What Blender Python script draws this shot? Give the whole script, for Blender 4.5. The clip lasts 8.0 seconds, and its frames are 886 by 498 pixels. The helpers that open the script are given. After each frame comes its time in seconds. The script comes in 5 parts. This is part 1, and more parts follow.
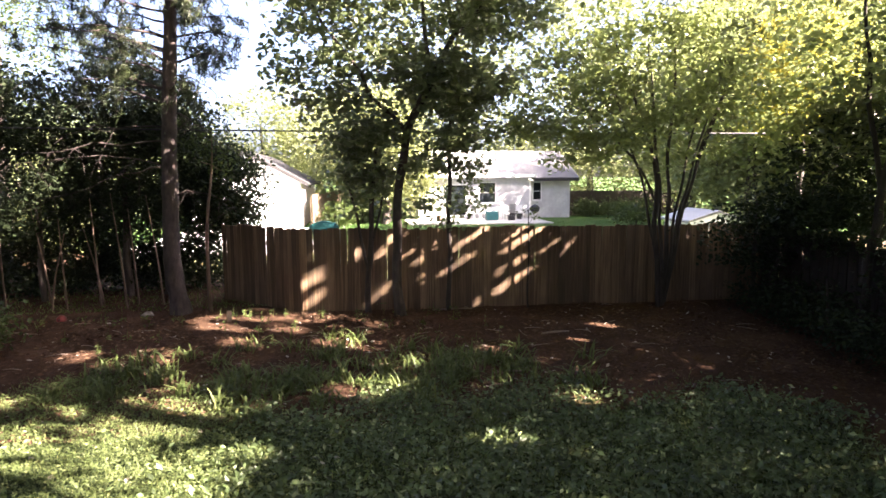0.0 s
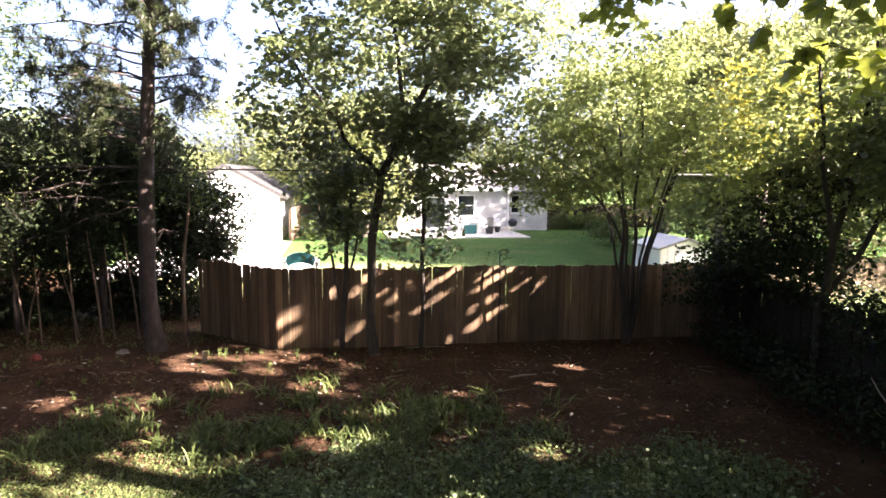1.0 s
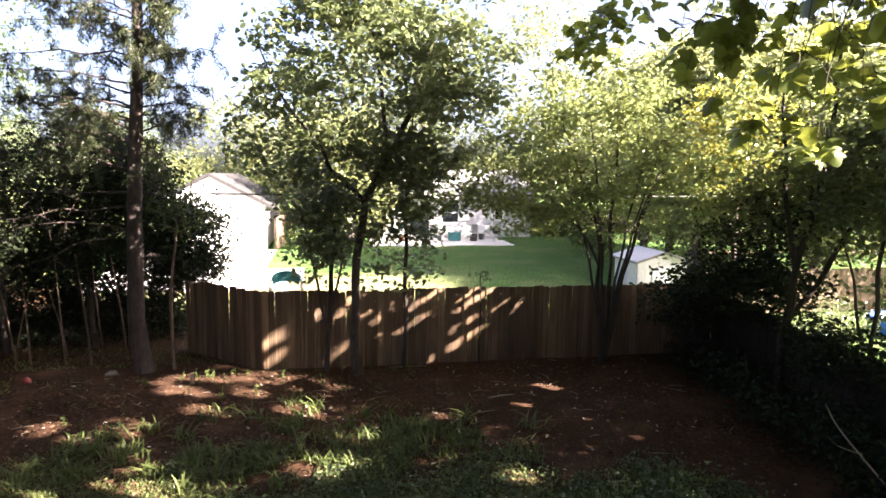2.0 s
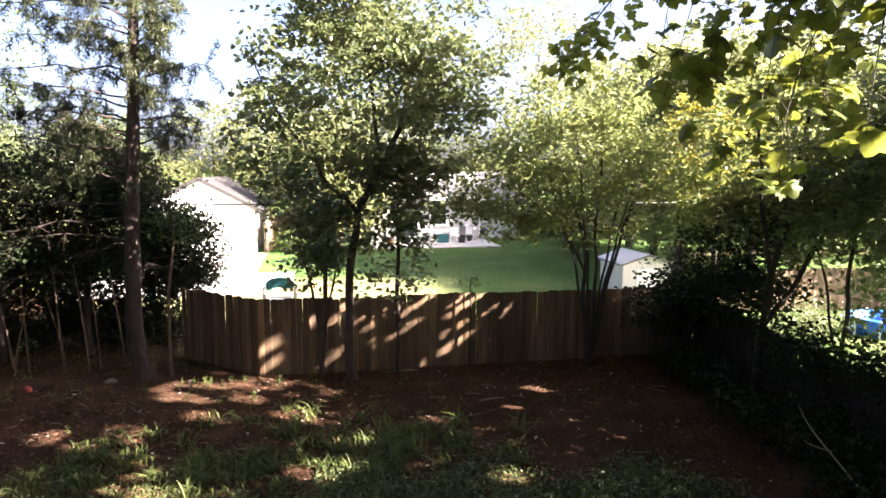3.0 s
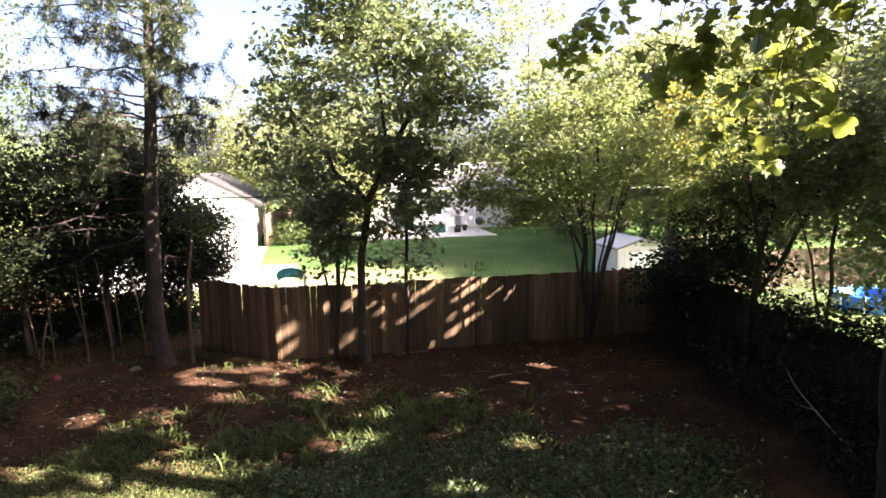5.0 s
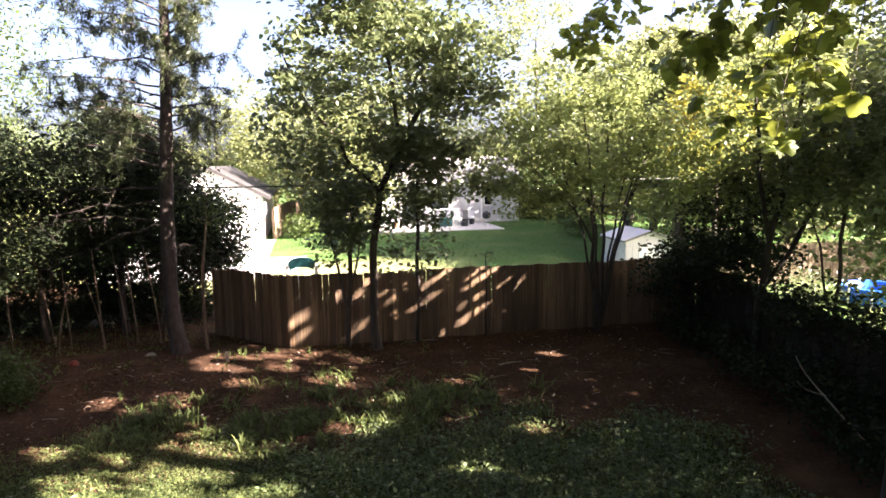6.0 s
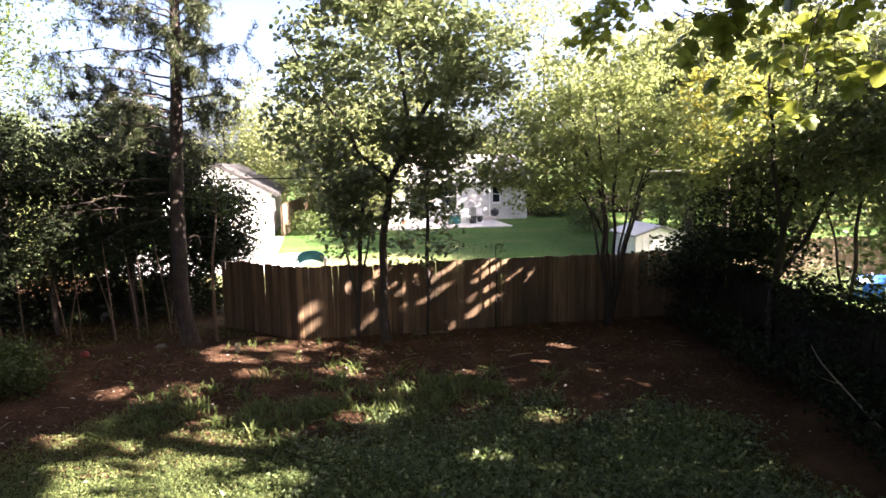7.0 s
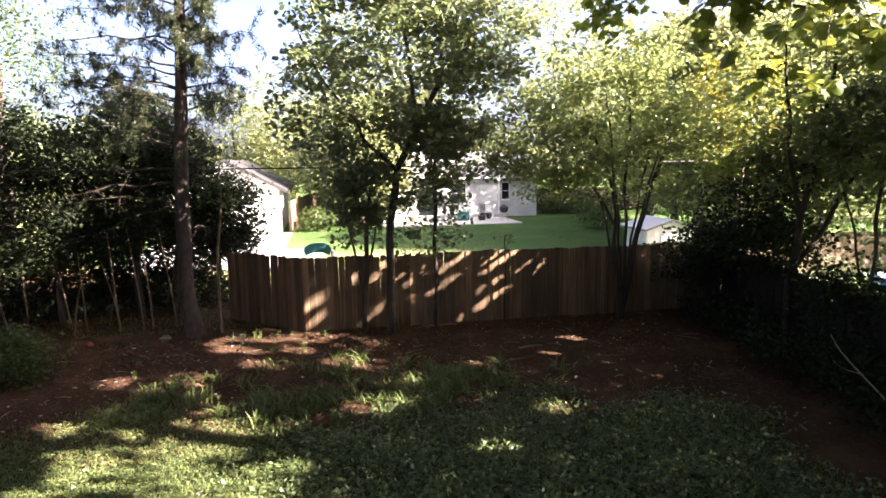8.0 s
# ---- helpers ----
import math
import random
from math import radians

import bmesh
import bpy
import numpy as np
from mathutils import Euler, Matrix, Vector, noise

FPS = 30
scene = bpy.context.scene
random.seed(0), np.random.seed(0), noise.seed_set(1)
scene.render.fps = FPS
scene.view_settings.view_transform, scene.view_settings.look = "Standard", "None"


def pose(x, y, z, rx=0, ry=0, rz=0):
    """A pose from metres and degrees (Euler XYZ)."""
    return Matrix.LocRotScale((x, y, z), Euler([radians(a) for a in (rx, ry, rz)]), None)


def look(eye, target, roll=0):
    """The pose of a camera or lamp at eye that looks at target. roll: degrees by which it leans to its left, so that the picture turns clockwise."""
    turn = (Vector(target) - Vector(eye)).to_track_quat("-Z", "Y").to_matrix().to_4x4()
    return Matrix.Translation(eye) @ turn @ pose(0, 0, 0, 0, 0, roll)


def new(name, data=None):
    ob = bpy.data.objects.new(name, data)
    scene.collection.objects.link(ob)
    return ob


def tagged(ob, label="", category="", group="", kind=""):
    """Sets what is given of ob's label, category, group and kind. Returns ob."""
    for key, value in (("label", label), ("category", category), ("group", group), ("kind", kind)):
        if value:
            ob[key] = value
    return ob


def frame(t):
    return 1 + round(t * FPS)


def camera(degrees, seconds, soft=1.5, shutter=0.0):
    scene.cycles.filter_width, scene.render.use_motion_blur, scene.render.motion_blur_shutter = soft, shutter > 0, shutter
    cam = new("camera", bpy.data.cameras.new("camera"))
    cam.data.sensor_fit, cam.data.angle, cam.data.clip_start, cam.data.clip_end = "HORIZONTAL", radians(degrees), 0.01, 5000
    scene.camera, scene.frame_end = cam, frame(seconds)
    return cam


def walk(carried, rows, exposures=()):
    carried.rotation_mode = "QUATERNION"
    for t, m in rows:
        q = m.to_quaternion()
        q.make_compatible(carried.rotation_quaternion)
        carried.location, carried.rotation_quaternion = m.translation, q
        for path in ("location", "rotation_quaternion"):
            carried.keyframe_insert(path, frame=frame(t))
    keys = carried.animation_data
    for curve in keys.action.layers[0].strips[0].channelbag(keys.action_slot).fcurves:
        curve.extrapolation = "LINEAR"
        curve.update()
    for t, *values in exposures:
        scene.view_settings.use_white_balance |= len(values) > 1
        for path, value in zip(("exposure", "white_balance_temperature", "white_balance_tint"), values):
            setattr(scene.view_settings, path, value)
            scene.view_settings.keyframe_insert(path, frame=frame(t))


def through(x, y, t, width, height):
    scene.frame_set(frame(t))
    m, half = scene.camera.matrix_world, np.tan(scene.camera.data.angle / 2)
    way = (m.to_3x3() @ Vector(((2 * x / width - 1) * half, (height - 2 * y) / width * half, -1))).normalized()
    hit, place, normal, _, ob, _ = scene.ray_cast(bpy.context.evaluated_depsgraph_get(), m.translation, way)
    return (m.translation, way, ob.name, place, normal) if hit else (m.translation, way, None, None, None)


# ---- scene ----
cam = camera(70.0, 8.0, soft=1.6)
PATH = [
    (0, (-0.146, -0.261, 2.936), (0.12, 1.708, 2.709), -0.2),
    (0.5, (-0.048, -0.325, 3.402), (0.244, 1.641, 3.177), 0.1),
    (1, (-0.019, -0.521, 3.898), (0.307, 1.439, 3.667), 0.6),
    (1.5, (0.024, -0.728, 4.248), (0.374, 1.227, 4.014), 0.7),
    (2, (-0.001, -0.916, 4.487), (0.369, 1.036, 4.254), 0.7),
    (3.5, (-0.29, -1.508, 4.782), (0.142, 0.43, 4.538), 0.3),
    (4, (-0.433, -1.687, 4.781), (0.021, 0.245, 4.528), 0.2),
    (4.5, (-0.566, -1.833, 4.757), (-0.118, 0.099, 4.5), -0.6),
    (6, (-0.87, -2.11, 4.565), (-0.45, -0.174, 4.29), -0.7),
    (6.5, (-0.922, -2.111, 4.458), (-0.513, -0.172, 4.183), -0.8),
    (7, (-0.934, -2.063, 4.336), (-0.536, -0.122, 4.063), -0.8),
    (7.5, (-0.914, -1.959, 4.202), (-0.53, -0.015, 3.933), -0.9),
    (8, (-0.855, -1.849, 4.059), (-0.486, 0.098, 3.788), -0.9),
]
walk(cam, [(t, look(eye, target, roll)) for t, eye, target, roll in PATH],
     exposures=[(0.0, 4.20), (2.0, 3.97), (3.5, 3.81), (8.0, 3.83)])


# ---- world, sun and exposure ----
SUN = Vector((0.76, -0.42, 0.50)).normalized()
world = bpy.data.worlds.new("world")
scene.world = world
world.use_nodes = True
wn = world.node_tree.nodes
sky = wn.new("ShaderNodeTexSky")
sky.sky_type = "NISHITA"
sky.sun_disc = False
sky.sun_elevation = math.asin(SUN.z)
sky.sun_rotation = math.atan2(SUN.x, SUN.y)
sky.air_density, sky.dust_density, sky.ozone_density = 0.55, 5.0, 0.4
world.node_tree.links.new(sky.outputs[0], wn["Background"].inputs[0])
wn["Background"].inputs[1].default_value = 0.052
sun_data = bpy.data.lights.new("sun", "SUN")
sun_data.energy, sun_data.angle, sun_data.color = 5.0, radians(0.55), (1.0, 0.90, 0.72)
sun = new("sun", sun_data)
sun.matrix_world = look(SUN * 60, (0, 0, 0))
scene.view_settings.use_white_balance = True
scene.view_settings.white_balance_temperature, scene.view_settings.white_balance_tint = 6250, 26


# ---- materials ----
def material(name):
    m = bpy.data.materials.new(name)
    m.use_nodes = True
    nt = m.node_tree
    return m, nt, nt.nodes, nt.links, nt.nodes["Principled BSDF"]


def ramp(nt, stops):
    r = nt.nodes.new("ShaderNodeValToRGB")
    e = r.color_ramp.elements
    while len(e) < len(stops):
        e.new(0.5)
    for k, (p, c) in zip(e, stops):
        k.position, k.color = p, (*c, 1)
    return r


def noise_tex(nt, scale, detail=4.0, rough=0.6, stretch=None, source="Object", own=False):
    n = nt.nodes.new("ShaderNodeTexNoise")
    n.inputs["Scale"].default_value, n.inputs["Detail"].default_value, n.inputs["Roughness"].default_value = scale, detail, rough
    tc = nt.nodes.new("ShaderNodeTexCoord")
    mp = nt.nodes.new("ShaderNodeMapping")
    mp.inputs["Scale"].default_value = stretch or (1, 1, 1)
    nt.links.new(tc.outputs[source], mp.inputs[0])
    if own:
        info = nt.nodes.new("ShaderNodeObjectInfo")
        shift = nt.nodes.new("ShaderNodeVectorMath")
        shift.operation = "SCALE"
        shift.inputs["Scale"].default_value = 7.3
        nt.links.new(info.outputs["Location"], shift.inputs[0])
        nt.links.new(shift.outputs[0], mp.inputs["Location"])
    nt.links.new(mp.outputs[0], n.inputs["Vector"])
    return n


def mixc(nt, fac, a, b, blend="MIX"):
    m = nt.nodes.new("ShaderNodeMix")
    m.data_type, m.blend_type = "RGBA", blend
    for sock, v in ((m.inputs[0], fac), (m.inputs[6], a), (m.inputs[7], b)):
        if isinstance(v, (int, float)):
            sock.default_value = v
        elif isinstance(v, tuple):
            sock.default_value = (*v, 1)
        else:
            nt.links.new(v, sock)
    return m.outputs[2]


def calc(nt, op, a, b=0.0, clamp=False):
    m = nt.nodes.new("ShaderNodeMath")
    m.operation, m.use_clamp = op, clamp
    for sock, v in ((m.inputs[0], a), (m.inputs[1], b)):
        if isinstance(v, (int, float)):
            sock.default_value = v
        else:
            nt.links.new(v, sock)
    return m.outputs[0]


def bump(nt, bsdf, height, strength, distance):
    b = nt.nodes.new("ShaderNodeBump")
    b.inputs["Strength"].default_value, b.inputs["Distance"].default_value = strength, distance
    nt.links.new(height, b.inputs["Height"])
    nt.links.new(b.outputs[0], bsdf.inputs["Normal"])


def leaf_mat(name, dark, light, yellow, through=0.45, gloss=0.45, spec=0.5, mottle=0.45):
    """Leaf: colour varies from leaf to leaf and from bough to bough; light shines through it."""
    m, nt, nodes, links, bsdf = material(name)
    geo = nodes.new("ShaderNodeNewGeometry")
    r = ramp(nt, [(0.0, dark), (0.55, light), (0.9, light), (1.0, yellow)])
    links.new(geo.outputs["Random Per Island"], r.inputs[0])
    big = noise_tex(nt, 0.9, 2.0)
    col = mixc(nt, calc(nt, "MULTIPLY", big.outputs[0], mottle), r.outputs[0], yellow)
    links.new(col, bsdf.inputs["Base Color"])
    bsdf.inputs["Roughness"].default_value = gloss
    bsdf.inputs["Specular IOR Level"].default_value = spec
    tr = nodes.new("ShaderNodeBsdfTranslucent")
    links.new(mixc(nt, 0.5, col, yellow), tr.inputs[0])
    mx = nodes.new("ShaderNodeMixShader")
    mx.inputs[0].default_value = through
    links.new(bsdf.outputs[0], mx.inputs[1])
    links.new(tr.outputs[0], mx.inputs[2])
    links.new(mx.outputs[0], nodes["Material Output"].inputs[0])
    return m


def rough_mat(name, a, b, scale, stretch=None, roughness=0.85, bumps=0.5, depth=0.01, spread=0.0, stain=None):
    """Two-tone weathered surface with fine relief; spread: how far the pieces differ from one another."""
    m, nt, nodes, links, bsdf = material(name)
    n = noise_tex(nt, scale, 6.0, 0.65, stretch, own=spread > 0)
    r = ramp(nt, [(0.3, a), (0.7, b)])
    links.new(n.outputs[0], r.inputs[0])
    col = r.outputs[0]
    if stain:
        s = noise_tex(nt, scale * 0.12, 3.0, 0.6, None, own=spread > 0)
        sr = ramp(nt, [(0.45, (0, 0, 0)), (0.62, (1, 1, 1))])
        links.new(s.outputs[0], sr.inputs[0])
        col = mixc(nt, calc(nt, "MULTIPLY", sr.outputs[0], 0.6), col, stain)
    if spread:
        info = nodes.new("ShaderNodeObjectInfo")
        hs = nodes.new("ShaderNodeHueSaturation")
        links.new(calc(nt, "ADD", calc(nt, "MULTIPLY", info.outputs["Random"], 2 * spread), 1 - spread), hs.inputs["Value"])
        links.new(col, hs.inputs["Color"])
        col = hs.outputs[0]
    links.new(col, bsdf.inputs["Base Color"])
    bsdf.inputs["Roughness"].default_value = roughness
    bump(nt, bsdf, n.outputs[0], bumps, depth)
    return m


LEAF_MID = leaf_mat("leaf_mid", (0.034, 0.056, 0.028), (0.092, 0.130, 0.062), (0.22, 0.25, 0.10), 0.45, 0.32)
LEAF_LIGHT = leaf_mat("leaf_light", (0.048, 0.080, 0.032), (0.140, 0.188, 0.078), (0.31, 0.34, 0.11), 0.5, 0.30)
LEAF_GOLD = leaf_mat("leaf_gold", (0.075, 0.085, 0.020), (0.20, 0.20, 0.045), (0.44, 0.40, 0.06), 0.55, 0.35)
# dark evergreen leaf, taken darker still to hold deep shade in its colour
LEAF_DARK_SHADE = leaf_mat("leaf_dark_shade", (0.009, 0.016, 0.008), (0.020, 0.032, 0.014), (0.045, 0.058, 0.022), 0.25, 0.6, 0.2)
LEAF_SHRUB = leaf_mat("leaf_shrub", (0.022, 0.042, 0.012), (0.045, 0.080, 0.020), (0.12, 0.15, 0.030), 0.4)
LEAF_BIG = leaf_mat("leaf_big", (0.060, 0.100, 0.042), (0.110, 0.170, 0.066), (0.40, 0.42, 0.045), 0.58, 0.35)
LEAF_FAR = leaf_mat("leaf_far", (0.075, 0.105, 0.042), (0.150, 0.182, 0.075), (0.31, 0.32, 0.12), 0.5)
NEEDLE = leaf_mat("needle", (0.020, 0.034, 0.014), (0.040, 0.060, 0.022), (0.09, 0.10, 0.04), 0.25)
GRASS = leaf_mat("grass_blade", (0.030, 0.048, 0.018), (0.105, 0.150, 0.046), (0.31, 0.32, 0.13), 0.38, 0.55, 0.25, 0.3)
TURF = leaf_mat("turf_blade", (0.034, 0.075, 0.018), (0.072, 0.128, 0.034), (0.22, 0.24, 0.08), 0.3, 0.55, 0.25)
LILY = leaf_mat("lily_blade", (0.036, 0.062, 0.018), (0.090, 0.125, 0.036), (0.22, 0.23, 0.08), 0.3, 0.55, 0.25, 0.3)
VIOLET = leaf_mat("broad_weed_leaf", (0.008, 0.017, 0.006), (0.092, 0.140, 0.048), (0.40, 0.44, 0.21), 0.25, 0.4, 0.5, 0.12)
LITTER = leaf_mat("fallen_leaf", (0.020, 0.010, 0.006), (0.072, 0.038, 0.021), (0.22, 0.14, 0.085), 0.1, 0.8, 0.15)
PALE = leaf_mat("bleached_leaf", (0.26, 0.21, 0.16), (0.36, 0.30, 0.25), (0.50, 0.45, 0.39), 0.1, 0.6)
BARK = rough_mat("bark", (0.026, 0.020, 0.016), (0.075, 0.058, 0.046), 14, (1, 1, 0.25), 0.9, 0.9, 0.02)
BARK_PINE = rough_mat("bark_pine", (0.022, 0.016, 0.014), (0.080, 0.059, 0.052), 9, (1, 1, 0.4), 0.9, 1.0, 0.05)
BARK_DARK = rough_mat("bark_dark", (0.014, 0.010, 0.008), (0.042, 0.031, 0.023), 12, (1, 1, 0.3), 0.95, 1.0, 0.04)
BARK_PALE = rough_mat("bark_pale", (0.070, 0.046, 0.033), (0.17, 0.115, 0.080), 18, (1, 1, 0.2), 0.85, 0.5, 0.01)
TWIG = rough_mat("dry_stick", (0.16, 0.12, 0.09), (0.34, 0.27, 0.21), 30, None, 0.9)
FENCE = rough_mat("fence_cedar", (0.060, 0.033, 0.017), (0.273, 0.180, 0.099), 9, (4.5, 4.5, 0.20), 0.85, 0.7, 0.008, 0.45, (0.085, 0.055, 0.036))
FENCE_OLD = rough_mat("fence_weathered", (0.095, 0.066, 0.042), (0.22, 0.155, 0.098), 9, (3.5, 3.5, 0.22), 0.85, 0.6, 0.006, 0.2)
# near-black fence wood: deep shade is put into the board colour
FENCE_DARK_SHADE = rough_mat("fence_dark_shade", (0.010, 0.0065, 0.0042), (0.030, 0.018, 0.011), 8, (3, 3, 0.25), 0.9, 0.5, 0.006, 0.2)
WHITE = rough_mat("white_paint", (0.74, 0.74, 0.72), (0.82, 0.82, 0.80), 3, None, 0.6, 0.1, 0.004, 0.0, (0.66, 0.65, 0.62))
BRICK_WHITE = rough_mat("painted_masonry", (0.50, 0.50, 0.50), (0.64, 0.64, 0.64), 6, (1, 1, 1), 0.75, 0.4, 0.01, 0.05, (0.38, 0.38, 0.39))
TRIM = rough_mat("trim_paint", (0.72, 0.72, 0.72), (0.80, 0.80, 0.80), 8, None, 0.5, 0.1)
ROOF = rough_mat("roof_shingle", (0.12, 0.115, 0.118), (0.20, 0.195, 0.195), 5, (1, 3, 3), 0.9, 0.6, 0.02, 0.12, (0.14, 0.13, 0.13))
ROOF_OLD = rough_mat("roof_weathered", (0.020, 0.019, 0.019), (0.038, 0.035, 0.034), 5, (1, 3, 3), 0.9, 0.6, 0.02)
# dark roof edge, deepened so that the overhang's shade is in the colour
ROOF_DARK_SHADE = rough_mat("roof_edge_shade", (0.015, 0.014, 0.014), (0.04, 0.036, 0.035), 6, None, 0.85)
METAL_SHED = rough_mat("shed_metal", (0.44, 0.44, 0.44), (0.55, 0.55, 0.55), 4, None, 0.5, 0.1, 0.004, 0.0, (0.52, 0.51, 0.50))
CONCRETE = rough_mat("concrete", (0.48, 0.46, 0.43), (0.62, 0.60, 0.56), 2.5, None, 0.9, 0.3, 0.008, 0.0, (0.40, 0.38, 0.35))
TEAL = rough_mat("teal_plastic", (0.02, 0.11, 0.115), (0.03, 0.16, 0.16), 5, None, 0.45, 0.05)
BLUE = rough_mat("blue_plastic", (0.015, 0.10, 0.50), (0.03, 0.17, 0.66), 3, None, 0.35, 0.1)
CREAM = rough_mat("cream_plastic", (0.62, 0.60, 0.55), (0.74, 0.72, 0.66), 6, None, 0.5, 0.05)
BLACK = rough_mat("black_plastic", (0.012, 0.012, 0.013), (0.03, 0.03, 0.03), 8, None, 0.5, 0.1)
CABLE = rough_mat("cable_sheath", (0.015, 0.015, 0.016), (0.03, 0.03, 0.03), 20, None, 0.6, 0.1)
STEEL = rough_mat("dull_steel", (0.25, 0.25, 0.26), (0.38, 0.38, 0.39), 12, None, 0.4, 0.1)
STEEL.node_tree.nodes["Principled BSDF"].inputs["Metallic"].default_value = 0.8
RED = rough_mat("red_plastic", (0.16, 0.022, 0.018), (0.25, 0.04, 0.03), 8, None, 0.5, 0.1)
STONE = rough_mat("field_stone", (0.15, 0.13, 0.11), (0.28, 0.25, 0.22), 9, None, 0.9, 0.6, 0.01)
CLAY = rough_mat("clay", (0.30, 0.13, 0.075), (0.42, 0.20, 0.12), 12, None, 0.85, 0.2)
GLASS, _nt, _n, _l, _b = material("window_glass")
_b.inputs["Base Color"].default_value = (0.015, 0.018, 0.02, 1)
_b.inputs["Roughness"].default_value = 0.06


def ground_material():
    m, nt, nodes, links, bsdf = material("ground")
    tc = nodes.new("ShaderNodeTexCoord")
    sep = nodes.new("ShaderNodeSeparateXYZ")
    links.new(tc.outputs["Object"], sep.inputs[0])
    edge = noise_tex(nt, 0.55, 5.0, 0.65)
    fine = noise_tex(nt, 16, 6.0, 0.7)
    chip = noise_tex(nt, 55, 3.0, 0.6)
    mulch = ramp(nt, [(0.25, (0.022, 0.011, 0.006)), (0.5, (0.060, 0.030, 0.016)), (0.78, (0.17, 0.098, 0.056))])
    links.new(fine.outputs[0], mulch.inputs[0])
    bare = noise_tex(nt, 0.9, 4.0, 0.6)
    bare_r = ramp(nt, [(0.5, (0, 0, 0)), (0.66, (1, 1, 1))])
    links.new(bare.outputs[0], bare_r.inputs[0])
    soil = mixc(nt, calc(nt, "MULTIPLY", chip.outputs[0], 0.7), mulch.outputs[0], (0.050, 0.025, 0.014))
    soil = mixc(nt, calc(nt, "MULTIPLY", bare_r.outputs[0], 0.55), soil, (0.125, 0.070, 0.041))
    sod = ramp(nt, [(0.3, (0.022, 0.032, 0.012)), (0.7, (0.060, 0.082, 0.026))])
    links.new(fine.outputs[0], sod.inputs[0])
    lawn = ramp(nt, [(0.25, (0.036, 0.088, 0.018)), (0.75, (0.070, 0.135, 0.030))])
    links.new(noise_tex(nt, 5, 6.0, 0.7).outputs[0], lawn.inputs[0])
    dry = noise_tex(nt, 0.30, 4.0, 0.6)
    dryr = ramp(nt, [(0.5, (0, 0, 0)), (0.72, (1, 1, 1))])
    links.new(dry.outputs[0], dryr.inputs[0])
    lawn_c = mixc(nt, calc(nt, "MULTIPLY", dryr.outputs[0], 0.55), lawn.outputs[0], (0.17, 0.165, 0.07))
    wob = calc(nt, "MULTIPLY", calc(nt, "SUBTRACT", edge.outputs[0], 0.5), 4.0)
    yw = calc(nt, "ADD", sep.outputs[1], wob)
    # straw-pale lawn behind the fence: the sun on it is put into the colour
    sun_pale = calc(nt, "MULTIPLY", calc(nt, "MULTIPLY", calc(nt, "SUBTRACT", 28.5, yw), 0.35, True), calc(nt, "MULTIPLY", calc(nt, "SUBTRACT", 7.0, calc(nt, "ADD", sep.outputs[0], wob)), 0.25, True))
    lawn_c = mixc(nt, calc(nt, "MULTIPLY", sun_pale, 0.75), lawn_c, (0.28, 0.255, 0.12))
    near = calc(nt, "MULTIPLY", calc(nt, "SUBTRACT", 8.35, yw), 1.6, True)
    near = calc(nt, "MULTIPLY", near, calc(nt, "MULTIPLY", calc(nt, "SUBTRACT", 6.3, calc(nt, "ADD", sep.outputs[0], wob)), 1.2, True))
    far = calc(nt, "MULTIPLY", calc(nt, "SUBTRACT", calc(nt, "SUBTRACT", sep.outputs[1], 13.9), calc(nt, "MAXIMUM", 0.0, calc(nt, "MULTIPLY", calc(nt, "SUBTRACT", -1.4, sep.outputs[0]), 1.25))), 3.0, True)
    beyond = calc(nt, "MULTIPLY", calc(nt, "SUBTRACT", yw, 19.5), 1.0, True)
    far = calc(nt, "MULTIPLY", far, calc(nt, "MAXIMUM", beyond, calc(nt, "MULTIPLY", calc(nt, "ADD", sep.outputs[0], 3.6), 3.0, True)))
    side = calc(nt, "MULTIPLY", calc(nt, "SUBTRACT", sep.outputs[0], 9.6), 2.0, True)
    c = mixc(nt, near, soil, sod.outputs[0])
    c = mixc(nt, calc(nt, "MAXIMUM", far, side), c, lawn_c)
    links.new(c, bsdf.inputs["Base Color"])
    bsdf.inputs["Roughness"].default_value = 0.95
    bsdf.inputs["Specular IOR Level"].default_value = 0.15
    bump(nt, bsdf, calc(nt, "ADD", fine.outputs[0], calc(nt, "MULTIPLY", chip.outputs[0], 0.5)), 1.0, 0.04)
    return m


GROUND = ground_material()


# ---- building helpers ----
rng = np.random.default_rng(11)


def raw_mesh(name, verts, faces, mat, smooth=False):
    """A mesh from arrays; faces all of one size."""
    verts, faces = np.asarray(verts, np.float32), np.asarray(faces, np.int32)
    me = bpy.data.meshes.new(name)
    n, k = faces.shape
    me.vertices.add(len(verts))
    me.vertices.foreach_set("co", verts.ravel())
    me.loops.add(n * k)
    me.loops.foreach_set("vertex_index", faces.ravel())
    me.polygons.add(n)
    me.polygons.foreach_set("loop_start", np.arange(0, n * k, k, dtype=np.int32))
    me.polygons.foreach_set("loop_total", np.full(n, k, np.int32))
    me.polygons.foreach_set("use_smooth", np.full(n, smooth))
    me.materials.append(mat)
    me.update(calc_edges=True)
    me.validate()
    return me


def part(name, bm, mat, parent=None, label="", smooth=False):
    """One mesh object from a bmesh, under a thing or a part."""
    me = bpy.data.meshes.new(name)
    bmesh.ops.recalc_face_normals(bm, faces=bm.faces)
    bm.to_mesh(me)
    bm.free()
    me.materials.append(mat)
    if smooth:
        me.polygons.foreach_set("use_smooth", np.full(len(me.polygons), True))
    ob = new(name, me)
    ob.parent = parent
    return tagged(ob, label)


